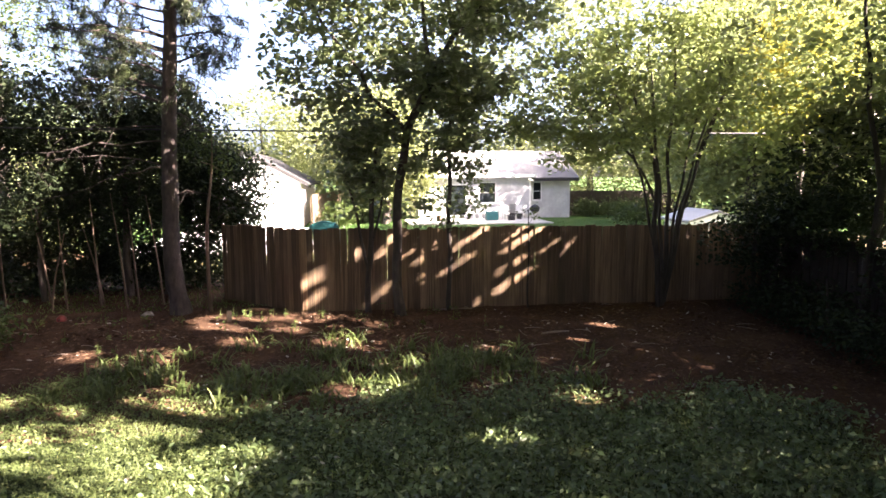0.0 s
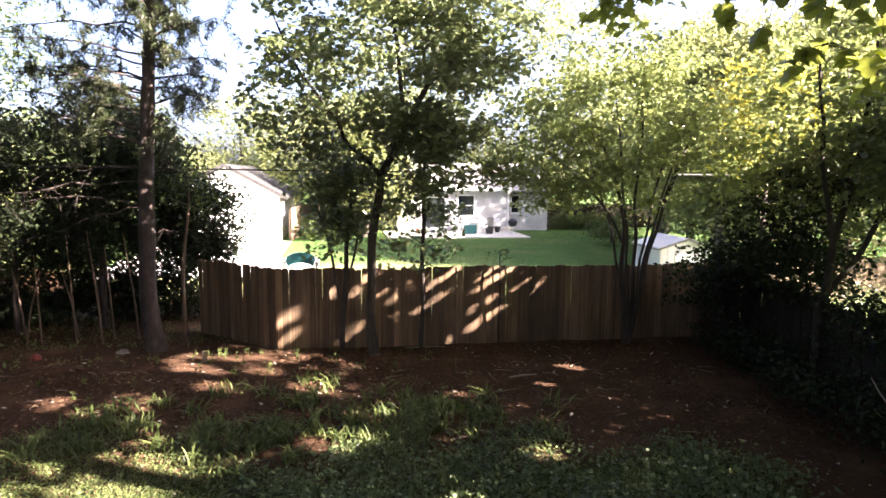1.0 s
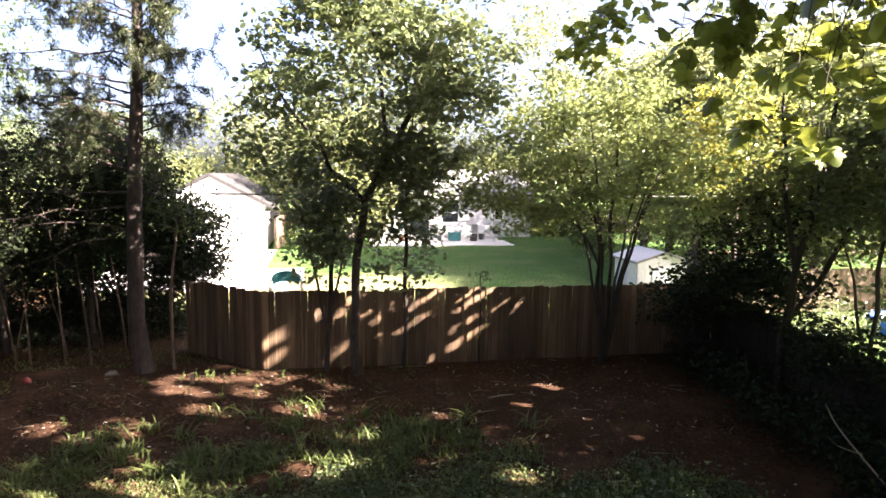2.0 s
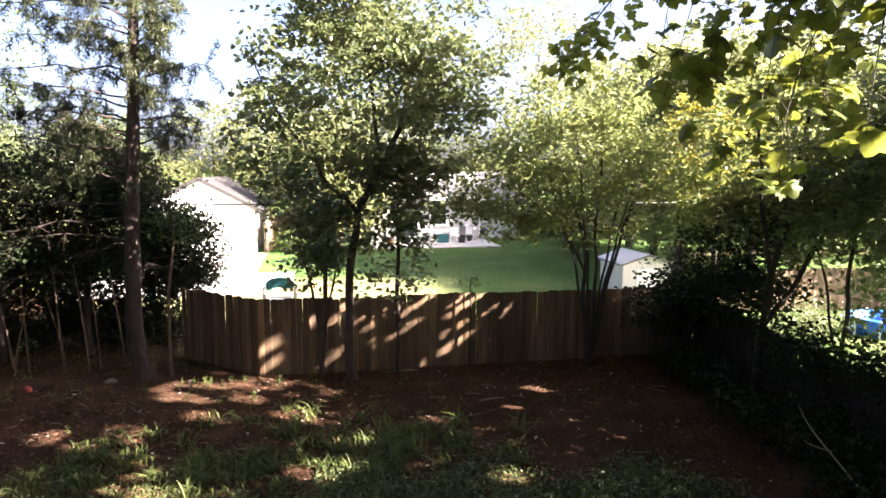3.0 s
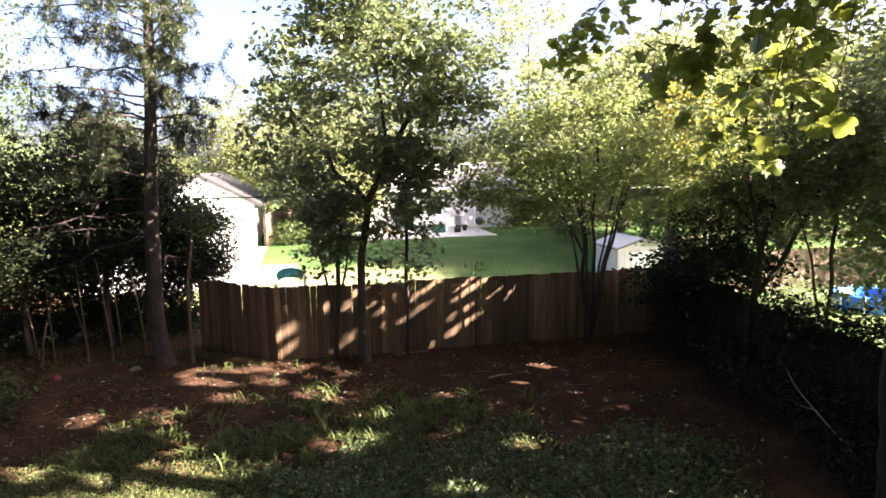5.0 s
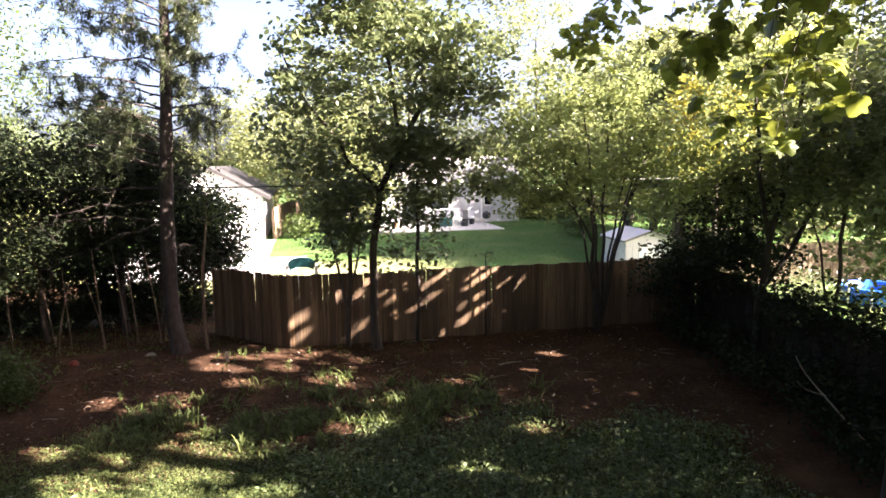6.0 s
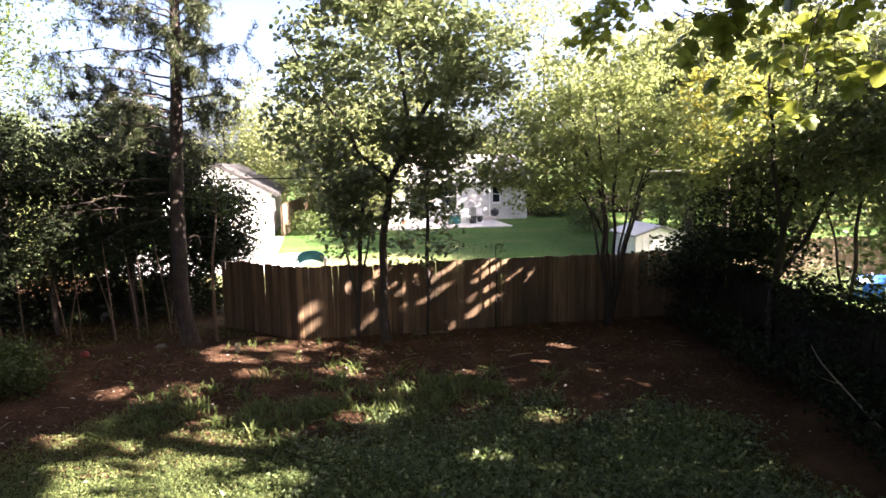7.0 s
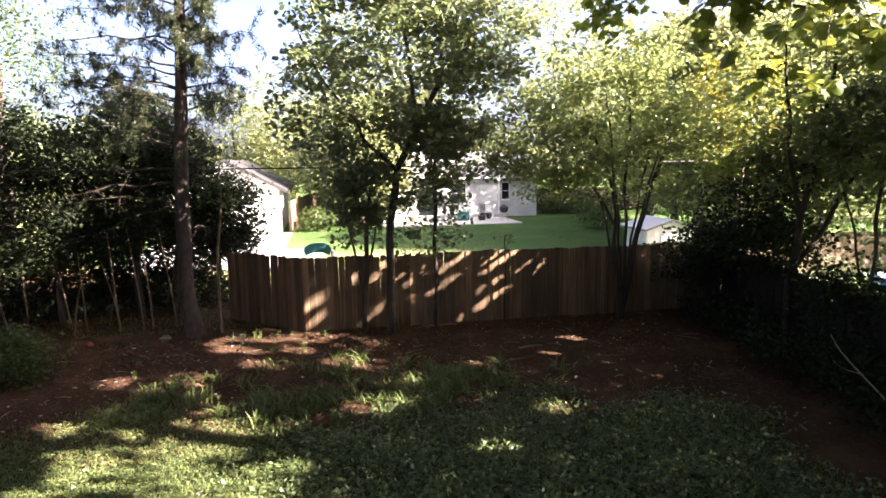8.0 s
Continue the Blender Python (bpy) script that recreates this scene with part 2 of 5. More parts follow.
def thing(name, at=(0, 0, 0), label="", category="", group="", kind="", turn=0.0):
    ob = new(name)
    ob.matrix_basis = pose(*at, 0, 0, turn)
    return tagged(ob, label, category, group, kind)


def box(bm, x0, x1, y0, y1, z0, z1, bevel=0.0):
    m = Matrix.Translation(((x0 + x1) / 2, (y0 + y1) / 2, (z0 + z1) / 2)) @ Matrix.Diagonal((x1 - x0, y1 - y0, z1 - z0, 1))
    vs = bmesh.ops.create_cube(bm, size=1, matrix=m)["verts"]
    if bevel:
        es = list({e for v in vs for e in v.link_edges})
        bmesh.ops.bevel(bm, geom=es, offset=bevel, segments=2, affect="EDGES")
    return bm


def new_box(*a, bevel=0.0):
    return box(bmesh.new(), *a, bevel=bevel)


def prism(bm, outline, y0, y1):
    """An outline in x and z, pulled from y0 to y1."""
    a = [bm.verts.new((x, y0, z)) for x, z in outline]
    b = [bm.verts.new((x, y1, z)) for x, z in outline]
    bm.faces.new(a)
    bm.faces.new(b[::-1])
    for i in range(len(a)):
        j = (i + 1) % len(a)
        bm.faces.new((a[i], b[i], b[j], a[j]))
    return bm


def lathe(bm, profile, segs=20, at=(0, 0, 0)):
    rings = [[bm.verts.new((at[0] + r * math.cos(2 * math.pi * k / segs), at[1] + r * math.sin(2 * math.pi * k / segs), at[2] + z)) for k in range(segs)] for r, z in profile]
    for a, b in zip(rings, rings[1:]):
        for k in range(segs):
            bm.faces.new((a[k], a[(k + 1) % segs], b[(k + 1) % segs], b[k]))
    bm.faces.new(rings[0][::-1])
    bm.faces.new(rings[-1])
    return bm


def tube_arrays(points, radii, sides=7, rough=0.0):
    """Rings of vertices along a path."""
    p, r = np.asarray(points, float), np.asarray(radii, float)
    d = np.gradient(p, axis=0)
    d /= np.linalg.norm(d, axis=1)[:, None] + 1e-9
    ref = np.where(np.abs(d[:, 2:3]) > 0.9, np.array([[1.0, 0, 0]]), np.array([[0, 0, 1.0]]))
    u = np.cross(d, ref)
    u /= np.linalg.norm(u, axis=1)[:, None] + 1e-9
    v = np.cross(d, u)
    a = np.arange(sides) * 2 * np.pi / sides
    rr = r[:, None] * (1 + rough * rng.standard_normal((len(p), sides)))
    vs = p[:, None] + rr[..., None] * (np.cos(a)[None, :, None] * u[:, None] + np.sin(a)[None, :, None] * v[:, None])
    f = []
    for i in range(len(p) - 1):
        for k in range(sides):
            f.append((i * sides + k, i * sides + (k + 1) % sides, (i + 1) * sides + (k + 1) % sides, (i + 1) * sides + k))
    return vs.reshape(-1, 3), np.array(f)


def joined_tubes(tubes, sides=5):
    vs, fs, n = [], [], 0
    for pts, radii in tubes:
        v, f = tube_arrays(pts, radii, sides)
        vs.append(v)
        fs.append(f + n)
        n += len(v)
    return np.concatenate(vs), np.concatenate(fs)


def curve_points(points, step=0.25):
    """A smooth path (Catmull-Rom) through points x, y, z, r."""
    p = np.asarray(points, float)
    q = np.concatenate([[2 * p[0] - p[1]], p, [2 * p[-1] - p[-2]]])
    out = []
    for i in range(1, len(q) - 2):
        n = max(2, int(np.linalg.norm(q[i + 1, :3] - q[i, :3]) / step))
        for t in np.arange(n) / n:
            a, b, c, d = q[i - 1], q[i], q[i + 1], q[i + 2]
            out.append(0.5 * (2 * b + (c - a) * t + (2 * a - 5 * b + 4 * c - d) * t * t + (3 * b - a - 3 * c + d) * t ** 3))
    out.append(p[-1])
    return np.array(out)


def unit(v):
    return v / (np.linalg.norm(v, axis=-1, keepdims=True) + 1e-9)


def leaf_arrays(c, size, aspect=0.6, droop=0.3, up=0.5, oval=False):
    """A leaf folded along its midrib at each centre: two faces, or four where it is oval."""
    n = len(c)
    a = rng.standard_normal((n, 3))
    a[:, 2] = a[:, 2] * 0.6 - droop
    if up > 2:
        a[:, 2] *= 0.2
    a = unit(a)
    nor = rng.standard_normal((n, 3))
    nor[:, 2] = np.abs(nor[:, 2]) + up
    b = unit(np.cross(a, nor))
    nor = np.cross(b, a)
    ln = size * rng.uniform(0.6, 1.35, (n, 1))
    w = ln * aspect * 0.5
    base = c - a * ln * 0.5
    mid = base + a * ln * 0.45
    lift = nor * ln * rng.uniform(0.02, 0.16, (n, 1))
    if oval:
        lo, hi, tip = base + a * ln * 0.26 + lift * 0.8, base + a * ln * 0.66 + lift, base + a * ln
        v = np.stack([base, lo + b * w * 0.86, hi + b * w * 0.82, tip, hi - b * w * 0.82, lo - b * w * 0.86], 1).reshape(-1, 3)
        i = np.arange(n)[:, None] * 6
        f = np.concatenate([i + np.array([q]) for q in ((0, 1, 2), (0, 2, 3), (0, 3, 4), (0, 4, 5))], 1).reshape(-1, 3)
        return v, f
    v = np.stack([base, mid + b * w + lift, base + a * ln, mid - b * w + lift], 1).reshape(-1, 3)
    i = np.arange(n)[:, None] * 4
    f = np.concatenate([i + np.array([[0, 1, 2]]), i + np.array([[0, 2, 3]])], 1).reshape(-1, 3)
    return v, f


# gaps in the canopy through which the sun reaches the ground: x, y and width
PATCHES = [
    (-5.25, 9.2, 0.3), (-4.75, 9.45, 0.28), (-4.6, 8.0, 0.34), (-4.2, 8.95, 0.28), (-3.95, 8.3, 0.2), (-3.4, 8.75, 0.34), (-3.4, 7.9, 0.26), (-3.0, 7.1, 0.40), (-2.62, 8.6, 0.34),
    (-2.72, 7.75, 0.24), (-2.25, 8.2, 0.28), (-2.1, 6.85, 0.30), (-2.77, 6.3, 0.32), (-2.95, 9.4, 0.2), (-1.8, 7.7, 0.18), (-2.0, 6.1, 0.24), (-3.7, 10.95, 0.30), (-3.0, 12.5, 0.34), (-2.45, 11.5, 0.24), (-0.52, 11.2, 0.30),
    (-4.97, 11.1, 0.26), (-0.08, 8.93, 0.26), (1.36, 7.0, 0.16), (2.97, 8.23, 0.2), (4.67, 11.75, 0.18), (-1.9, 13.1, 0.28), (-1.1, 13.2, 0.30), (-2.6, 13.2, 0.22),
    (0.5, 9.9, 0.14), (-1.6, 12.3, 0.2), (3.9, 10.9, 0.12), (2.2, 10.6, 0.11)]
_r = random.Random(12)
PATCHES += [(_r.uniform(-3.6, 0.6), _r.uniform(12.2, 13.4), _r.uniform(0.06, 0.13)) for _k in range(18)]
PATCHES += [(_r.uniform(-3.3, -1.4), _r.uniform(5.2, 8.9), _r.uniform(0.07, 0.14)) for _k in range(26)]
GAPS = [(x, y, -0.26 + 0.05 * max(0.0, y - 8.2), r) for x, y, r in PATCHES]
GAPS += [(3.35, 3.05, 4.69, 0.45), (3.39, 2.23, 5.02, 0.3), (5.2, 5.2, 5.4, 0.25), (4.6, 5.6, 5.6, 0.2)]
# slanting streaks of sun on the fence boards: from x, z to x, z, and width
STREAKS = [(-1.14, 0.72, -0.34, 1.20, 0.17), (-1.16, 0.30, -0.50, 0.62, 0.10), (-1.12, 1.26, -0.45, 1.62, 0.05), (-0.2, 1.05, 0.0, 1.5, 0.03), (0.40, 1.30, 0.80, 1.88, 0.10),
           (0.1, 0.2, 0.5, 0.5, 0.05), (1.4, 0.60, 2.62, 1.30, 0.05), (1.95, 1.30, 2.7, 1.80, 0.07), (2.5, 0.08, 3.5, 0.70, 0.10), (3.05, 1.20, 4.1, 1.86, 0.075), (3.2, 1.52, 3.58, 1.78, 0.045),
           (3.6, 0.80, 4.5, 1.12, 0.03), (4.5, 1.2, 4.85, 1.65, 0.04), (1.0, 0.95, 1.5, 1.32, 0.035), (2.9, 0.75, 3.6, 1.16, 0.04)]
for _k in range(12):
    _x, _z, _l = _r.uniform(-1.0, 4.6), _r.uniform(0.1, 1.6), _r.uniform(0.08, 0.34)
    STREAKS.append((_x, _z, _x + _l, _z + 0.62 * _l, _r.uniform(0.02, 0.035)))
for xa, za, xb, zb, r in STREAKS:
    steps = max(3, int(math.hypot(xb - xa, zb - za) / (1.5 * r)))
    for k in range(steps + 1):
        w = 0.70 + 0.40 * math.sin(1.7 * k + 5 * xa) ** 2
        GAPS.append((xa + (xb - xa) * k / steps, 13.6, za + (zb - za) * k / steps + 0.25 * r * math.sin(2.1 * k + xa), 0.92 * r * w))
# openings of the high canopy that let the sun onto the lower crowns
HIGH = []
for cx, cy, cz, sx, sy, sz, count in ((6.2, 13.0, 5.9, 2.2, 1.2, 1.2, 30), (9.6, 11.0, 6.2, 1.6, 1.7, 1.5, 30), (0.8, 12.9, 7.0, 2.2, 1.2, 1.7, 11)):
    for k in range(count):
        hx, hy, hz, hr = cx + sx * _r.uniform(-1, 1), cy + sy * _r.uniform(-1, 1), cz + sz * _r.uniform(-1, 1), _r.uniform(0.35, 0.8)
        if hz + SUN.z / SUN.y * (13.6 - hy) > 2.1 + hr:
            HIGH.append((hx, hy, hz, hr))


def sunlit(p, margin=0.0):
    """Which of the points lie in one of the gaps."""
    s = np.array(SUN)
    hit = np.zeros(len(p), bool)
    wob = 0.90 + 0.42 * np.sin(p[:, 0] * 5.1 + p[:, 2] * 3.7) * np.sin(p[:, 1] * 4.3) + 0.22 * np.sin(p[:, 1] * 11.0 + p[:, 2] * 8.0)
    high = (p[:, 0] > 11.2) | (p[:, 2] > 7.9)
    for gaps, where, start in ((GAPS, np.ones(len(p), bool), 0.7), (HIGH, high, 2.0)):
        q = p[where]
        found = np.zeros(len(q), bool)
        for gx, gy, gz_, r in gaps:
            d = q - np.array([gx, gy, gz_])
            along = d @ s
            off = np.sqrt(np.maximum(0.0, np.einsum("ij,ij->i", d, d) - along * along))
            found |= (along > start) & (off < r * wob[where] ** min(1.0, r / 0.25) + margin * min(1.0, 0.25 + r / 0.4))
        hit[where] |= found
    return hit


def gz(x, y):
    """The height of the ground."""
    def ss(t):
        t = np.clip(t, 0, 1)
        return t * t * (3 - 2 * t)
    x, y = np.asarray(x, float), np.asarray(y, float)
    z = -0.26 * ss((13.2 - y) / 5.0)
    z = z - 1.1 * ss((x - 9.6) / 5.0) * ss((34 - y) / 10.0)
    return z + 0.02 * np.sin(x * 1.7 + y * 0.9) * np.sin(y * 1.3 - x * 0.6)


def tree(name, label, stems, blobs, clumps, leaves, size, mat, bark=BARK, spread=0.34, aspect=0.6, droop=0.3, gaps=True, seed=1, twig=0.016, category="tree", hollow=0.5, flat=0.75, up=0.5, oval=False):
    """stems: lists of x, y, z, r from the foot up. blobs: ellipsoids x, y, z, rx, ry, rz, weight that the crown fills with boughs."""
    global rng
    rng = np.random.default_rng(seed)
    foot = np.array(stems[0][0][:3])
    top = thing(name, foot, label, category)
    nodes, node_r = [], []
    for k, st in enumerate(stems):
        c = curve_points(st)
        c[:, :2] += 0.02 * np.sin(np.arange(len(c))[:, None] * np.array([[0.9, 1.3]]) + seed)
        v, f = tube_arrays(c[:, :3] - foot, np.maximum(c[:, 3], 0.008), 10, 0.05)
        ob = new("trunk" if k == 0 else "limb", raw_mesh("trunk", v, f, bark, True))
        ob.parent = top
        keep = c[:, 2] > foot[2] + min(0.9, 0.3 * (c[-1, 2] - foot[2]))
        nodes += list(c[keep, :3])
        node_r += list(c[keep, 3])
    b = np.array(blobs, float)
    which = rng.choice(len(b), clumps, p=b[:, 6] / b[:, 6].sum())
    d = unit(rng.standard_normal((clumps, 3))) * rng.uniform(hollow ** 3, 1, (clumps, 1)) ** (1 / 3)
    cc = b[which, :3] + d * b[which, 3:6]
    near = np.array([min(np.linalg.norm(np.array(nodes) - c, axis=1)) for c in cc])
    tubes, cs = [], []
    arr = np.array(nodes)
    for i in np.argsort(near):
        c = cc[i]
        dist = np.linalg.norm(arr - c, axis=1) + np.where(arr[:, 2] > c[2] + 0.25, 1.5, 0.0)
        j = int(np.argmin(dist))
        a = arr[j]
        ln = np.linalg.norm(c - a)
        mid = (a + c) / 2 + np.array([0, 0, -0.10 * ln]) + rng.standard_normal(3) * 0.06 * ln
        t = np.linspace(0, 1, 5)[:, None]
        path = (1 - t) ** 2 * a + 2 * t * (1 - t) * mid + t * t * c
        r0 = min(node_r[j] * 0.6, twig * (0.6 + 0.5 * ln))
        tubes.append((path - foot, np.linspace(r0, 0.004, 5)))
        arr = np.concatenate([arr, path[2:]])
        node_r += [r0 * 0.6, r0 * 0.45, r0 * 0.3]
        n = rng.poisson(leaves)
        cs.append(c + rng.standard_normal((n, 3)) * np.array([1, 1, flat]) * spread * rng.uniform(0.7, 1.3))
    v, f = joined_tubes(tubes)
    ob = tagged(new("branchwork", raw_mesh("branchwork", v, f, bark, True)), kind="stuff")
    ob.parent = top
    p = np.concatenate(cs)
    p = p[p[:, 2] > gz(p[:, 0], p[:, 1]) + 0.05]
    if gaps:
        p = p[~sunlit(p, max(0.0, 0.6 * size - 0.06)) | (rng.random(len(p)) < 0.035)]
    v, f = leaf_arrays(p - foot, size, aspect, droop, up, oval)
    ob = tagged(new("crown", raw_mesh("crown", v, f, mat)), kind="stuff")
    ob.parent = top
    return top


# ---- ground ----
def ground():
    far = np.array([60, 90, 140, 220, 400, 800, 1800.0])
    xs = np.concatenate([-far[::-1], np.arange(-44, -12, 4), np.arange(-12, 16, 0.25), np.arange(16, 46, 3), far])
    ys = np.concatenate([-far[::-1], np.arange(-44, -4, 4), np.arange(-4, 22, 0.25), np.arange(22, 56, 3), far])
    X, Y = np.meshgrid(xs, ys)
    Z = gz(X, Y) + np.where((np.abs(X) < 14) & (Y < 14), 0.018 * np.sin(X * 5.3 + 1.3 * np.sin(Y * 4.1)) * np.sin(Y * 4.7 + np.sin(X * 3.3)), 0)
    v = np.stack([X, Y, Z], -1).reshape(-1, 3)
    w = len(xs)
    i = np.arange((len(ys) - 1) * w).reshape(-1, w)[:, :-1].ravel()
    f = np.stack([i, i + 1, i + w + 1, i + w], 1)
    tagged(new("ground", raw_mesh("ground", v, f, GROUND, True)), "bare reddish mulch and soil running into mown lawns", "ground", kind="structure")


ground()
bm = new_box(-9.5, -2.7, 24.0, 36.9, -0.1, 0.02, bevel=0.01)
box(bm, -2.698, -0.9, 25.0, 29.5, -0.1, 0.016, bevel=0.01)
tagged(part("driveway", bm, CONCRETE), "pale sunlit concrete drive beside the garage", "driveway", kind="structure")
bm = new_box(3.0, 12.1, 38.2, 42.9, -0.1, 0.06, bevel=0.01)
tagged(part("patio", bm, CONCRETE), "pale concrete patio slab behind the house", "patio", kind="structure")


# ---- the white house across the back lawn ----
def wall_with_holes(bm, x0, x1, y, z0, z1, holes, t=0.2):
    """A wall that faces -y, with openings x0, x1, z0, z1 through it."""
    cuts_x = sorted({x0, x1, *[h[0] for h in holes], *[h[1] for h in holes]})
    cuts_z = sorted({z0, z1, *[h[2] for h in holes], *[h[3] for h in holes]})
    for a, b in zip(cuts_x, cuts_x[1:]):
        for c, d in zip(cuts_z, cuts_z[1:]):
            mx, mz = (a + b) / 2, (c + d) / 2
            if not any(h[0] < mx < h[1] and h[2] < mz < h[3] for h in holes):
                box(bm, a, b, y, y + t, c, d)
    bmesh.ops.remove_doubles(bm, verts=bm.verts, dist=0.0005)
    return bm


def window(parent, x0, x1, z0, z1, y, sash=True):
    w = part("window", new_box(x0 - 0.06, x1 + 0.06, y - 0.035, y - 0.004, z0 - 0.12, z0 - 0.04, bevel=0.008), TRIM, parent, "white painted window")
    for a in ((x0 - 0.06, x0, z0 - 0.04, z1 + 0.06), (x1, x1 + 0.06, z0 - 0.04, z1 + 0.06), (x0, x1, z1, z1 + 0.06), (x0, x1, z0 - 0.04, z0)):
        part("frame", new_box(a[0], a[1], y - 0.03, y + 0.06, a[2], a[3], bevel=0.006), TRIM, w)
    zs = [(z0, (z0 + z1) / 2 - 0.02), ((z0 + z1) / 2 + 0.02, z1)] if sash else [(z0, z1)]
    for a, b in zs:
        part("pane", new_box(x0, x1, y + 0.05, y + 0.06, a, b), GLASS, w)
    if sash:
        part("sash_rail", new_box(x0, x1, y + 0.02, y + 0.07, (z0 + z1) / 2 - 0.02, (z0 + z1) / 2 + 0.02), TRIM, w)
    return w


house = thing("house", (8, 43, 0), "single-storey white painted house with pale grey shingle roof", "house")


def hp(name, bm, mat, label=""):
    ob = part(name, bm, mat, house, label)
    ob.matrix_parent_inverse = pose(-8, -43, 0)
    return ob


holes1 = [(8.27, 9.38, 1.15, 2.5), (5.9, 7.3, 0.25, 2.35)]
hp("wall", wall_with_holes(bmesh.new(), 4.0, 11.9, 43.0, -0.1, 2.9, holes1), BRICK_WHITE)
hp("wall", wall_with_holes(bmesh.new(), 11.9, 15.0, 43.7, -0.1, 2.66, [(12.3, 12.85, 1.3, 2.5)]), BRICK_WHITE)
hp("wall", new_box(11.7, 11.9, 43.2, 43.7, -0.1, 2.9), BRICK_WHITE)
hp("wall", new_box(14.8, 15.0, 43.9, 52.0, -0.1, 2.66), BRICK_WHITE)
hp("wall", new_box(4.0, 4.2, 43.2, 52.0, -0.1, 2.9), BRICK_WHITE)
hp("wall", new_box(4.0, 15.0, 52.0, 52.2, -0.1, 2.66), BRICK_WHITE)
hp("corner_board", new_box(11.8, 11.93, 42.96, 42.998, -0.1, 2.74, bevel=0.005), TRIM)
bm = bmesh.new()
for x0, x1, ye, ze in ((3.6, 12.2, 42.5, 2.98), (12.2, 15.5, 43.2, 2.72)):
    vs = [(x0, ye, ze), (x1, ye, ze), (x1, 47.8, 4.75), (x0, 47.8, 4.75), (x1, 53.0, 2.75), (x0, 53.0, 2.75)]
    lo = [bm.verts.new(p) for p in vs]
    hi = [bm.verts.new((p[0], p[1], p[2] + 0.14)) for p in vs]
    for q in ((0, 1, 2, 3), (3, 2, 4, 5)):
        bm.faces.new([hi[k] for k in q])
        bm.faces.new([lo[k] for k in q[::-1]])
    for a, b in ((0, 1), (1, 2), (2, 4), (4, 5), (5, 3), (3, 0)):
        bm.faces.new((lo[a], lo[b], hi[b], hi[a]))
hp("roof", bm, ROOF, "pale grey shingle roof")
hp("fascia", new_box(3.6, 12.2, 42.46, 42.497, 2.86, 3.1, bevel=0.008), TRIM)
hp("fascia", new_box(12.25, 15.5, 43.16, 43.197, 2.62, 2.84, bevel=0.008), ROOF_DARK_SHADE)
hp("vent_pipe", lathe(bmesh.new(), [(0.05, 0), (0.05, 0.75), (0.07, 0.76), (0.07, 0.82)], 12, (9.9, 45.4, 3.85)), BLACK)
hp("vent_pipe", lathe(bmesh.new(), [(0.04, 0), (0.04, 0.3)], 10, (9.4, 45.4, 3.85)), BLACK)
hp("step", new_box(11.3, 11.9, 42.55, 42.95, 0.04, 0.32, bevel=0.01), CONCRETE)
for o in (window(house, 8.27, 9.38, 1.15, 2.5, 43.0), window(house, 12.3, 12.85, 1.3, 2.5, 43.7), window(house, 5.9, 7.3, 0.3, 2.35, 43.0, False)):
    o.matrix_parent_inverse = pose(-8, -43, 0)


# ---- plain unseen wall, added behind the yard to block low sky ----
tagged(part("wall_south", new_box(-16, 13, -13.4, -13.0, -0.4, 6.0), FENCE_DARK_SHADE), "plain unseen wall added to close off the yard", "wall", kind="structure")


# ---- the white garage with the gable ----
garage = thing("garage", (-6.3, 37, 0), "white sunlit garage with a grey gable roof", "garage")


def gp(name, bm, mat, label=""):
    ob = part(name, bm, mat, garage, label)
    ob.matrix_parent_inverse = pose(6.3, -37, 0)
    return ob


gp("wall", prism(bmesh.new(), [(-9.4, -0.1), (-3.3, -0.1), (-3.3, 2.62), (-6.35, 4.25), (-9.4, 2.62)], 37.0, 37.2), WHITE)
gp("wall", prism(bmesh.new(), [(-9.4, -0.1), (-3.3, -0.1), (-3.3, 2.62), (-6.35, 4.25), (-9.4, 2.62)], 49.0, 49.2), WHITE)
gp("wall", new_box(-3.5, -3.3, 37.2, 49.0, -0.1, 2.62), WHITE)
gp("wall", new_box(-9.4, -9.2, 37.2, 49.0, -0.1, 2.62), WHITE)
for s in (1, -1):
    gp("roof", prism(bmesh.new(), [(-6.35 + s * 3.45, 2.46), (-6.35 + s * 3.45, 2.58), (-6.35 + s * 0.003, 4.42), (-6.35 + s * 0.003, 4.28)], 36.6, 49.6), ROOF_OLD)
    gp("bargeboard", prism(bmesh.new(), [(-6.35 + s * 3.47, 2.40), (-6.35 + s * 3.47, 2.60), (-6.35 + s * 0.002, 4.45), (-6.35 + s * 0.002, 4.25)], 36.55, 36.597), ROOF_DARK_SHADE, "dark bargeboard with overhang shade in its colour")
for k in range(10):
    gp("siding_board", new_box(-9.38, -3.32, 36.965, 36.997, 0.1 + k * 0.25, 0.1 + k * 0.25 + 0.235, bevel=0.006), WHITE)

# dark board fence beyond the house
dark = thing("back_fence", (20, 46, 0), "dark board fence under trees", "fence")
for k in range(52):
    part("board", new_box(-4.9 + k * 0.2, -4.71 + k * 0.2, -0.02, 0, -0.05, 1.85 + 0.03 * math.sin(k * 2.1)), FENCE_DARK_SHADE, dark)


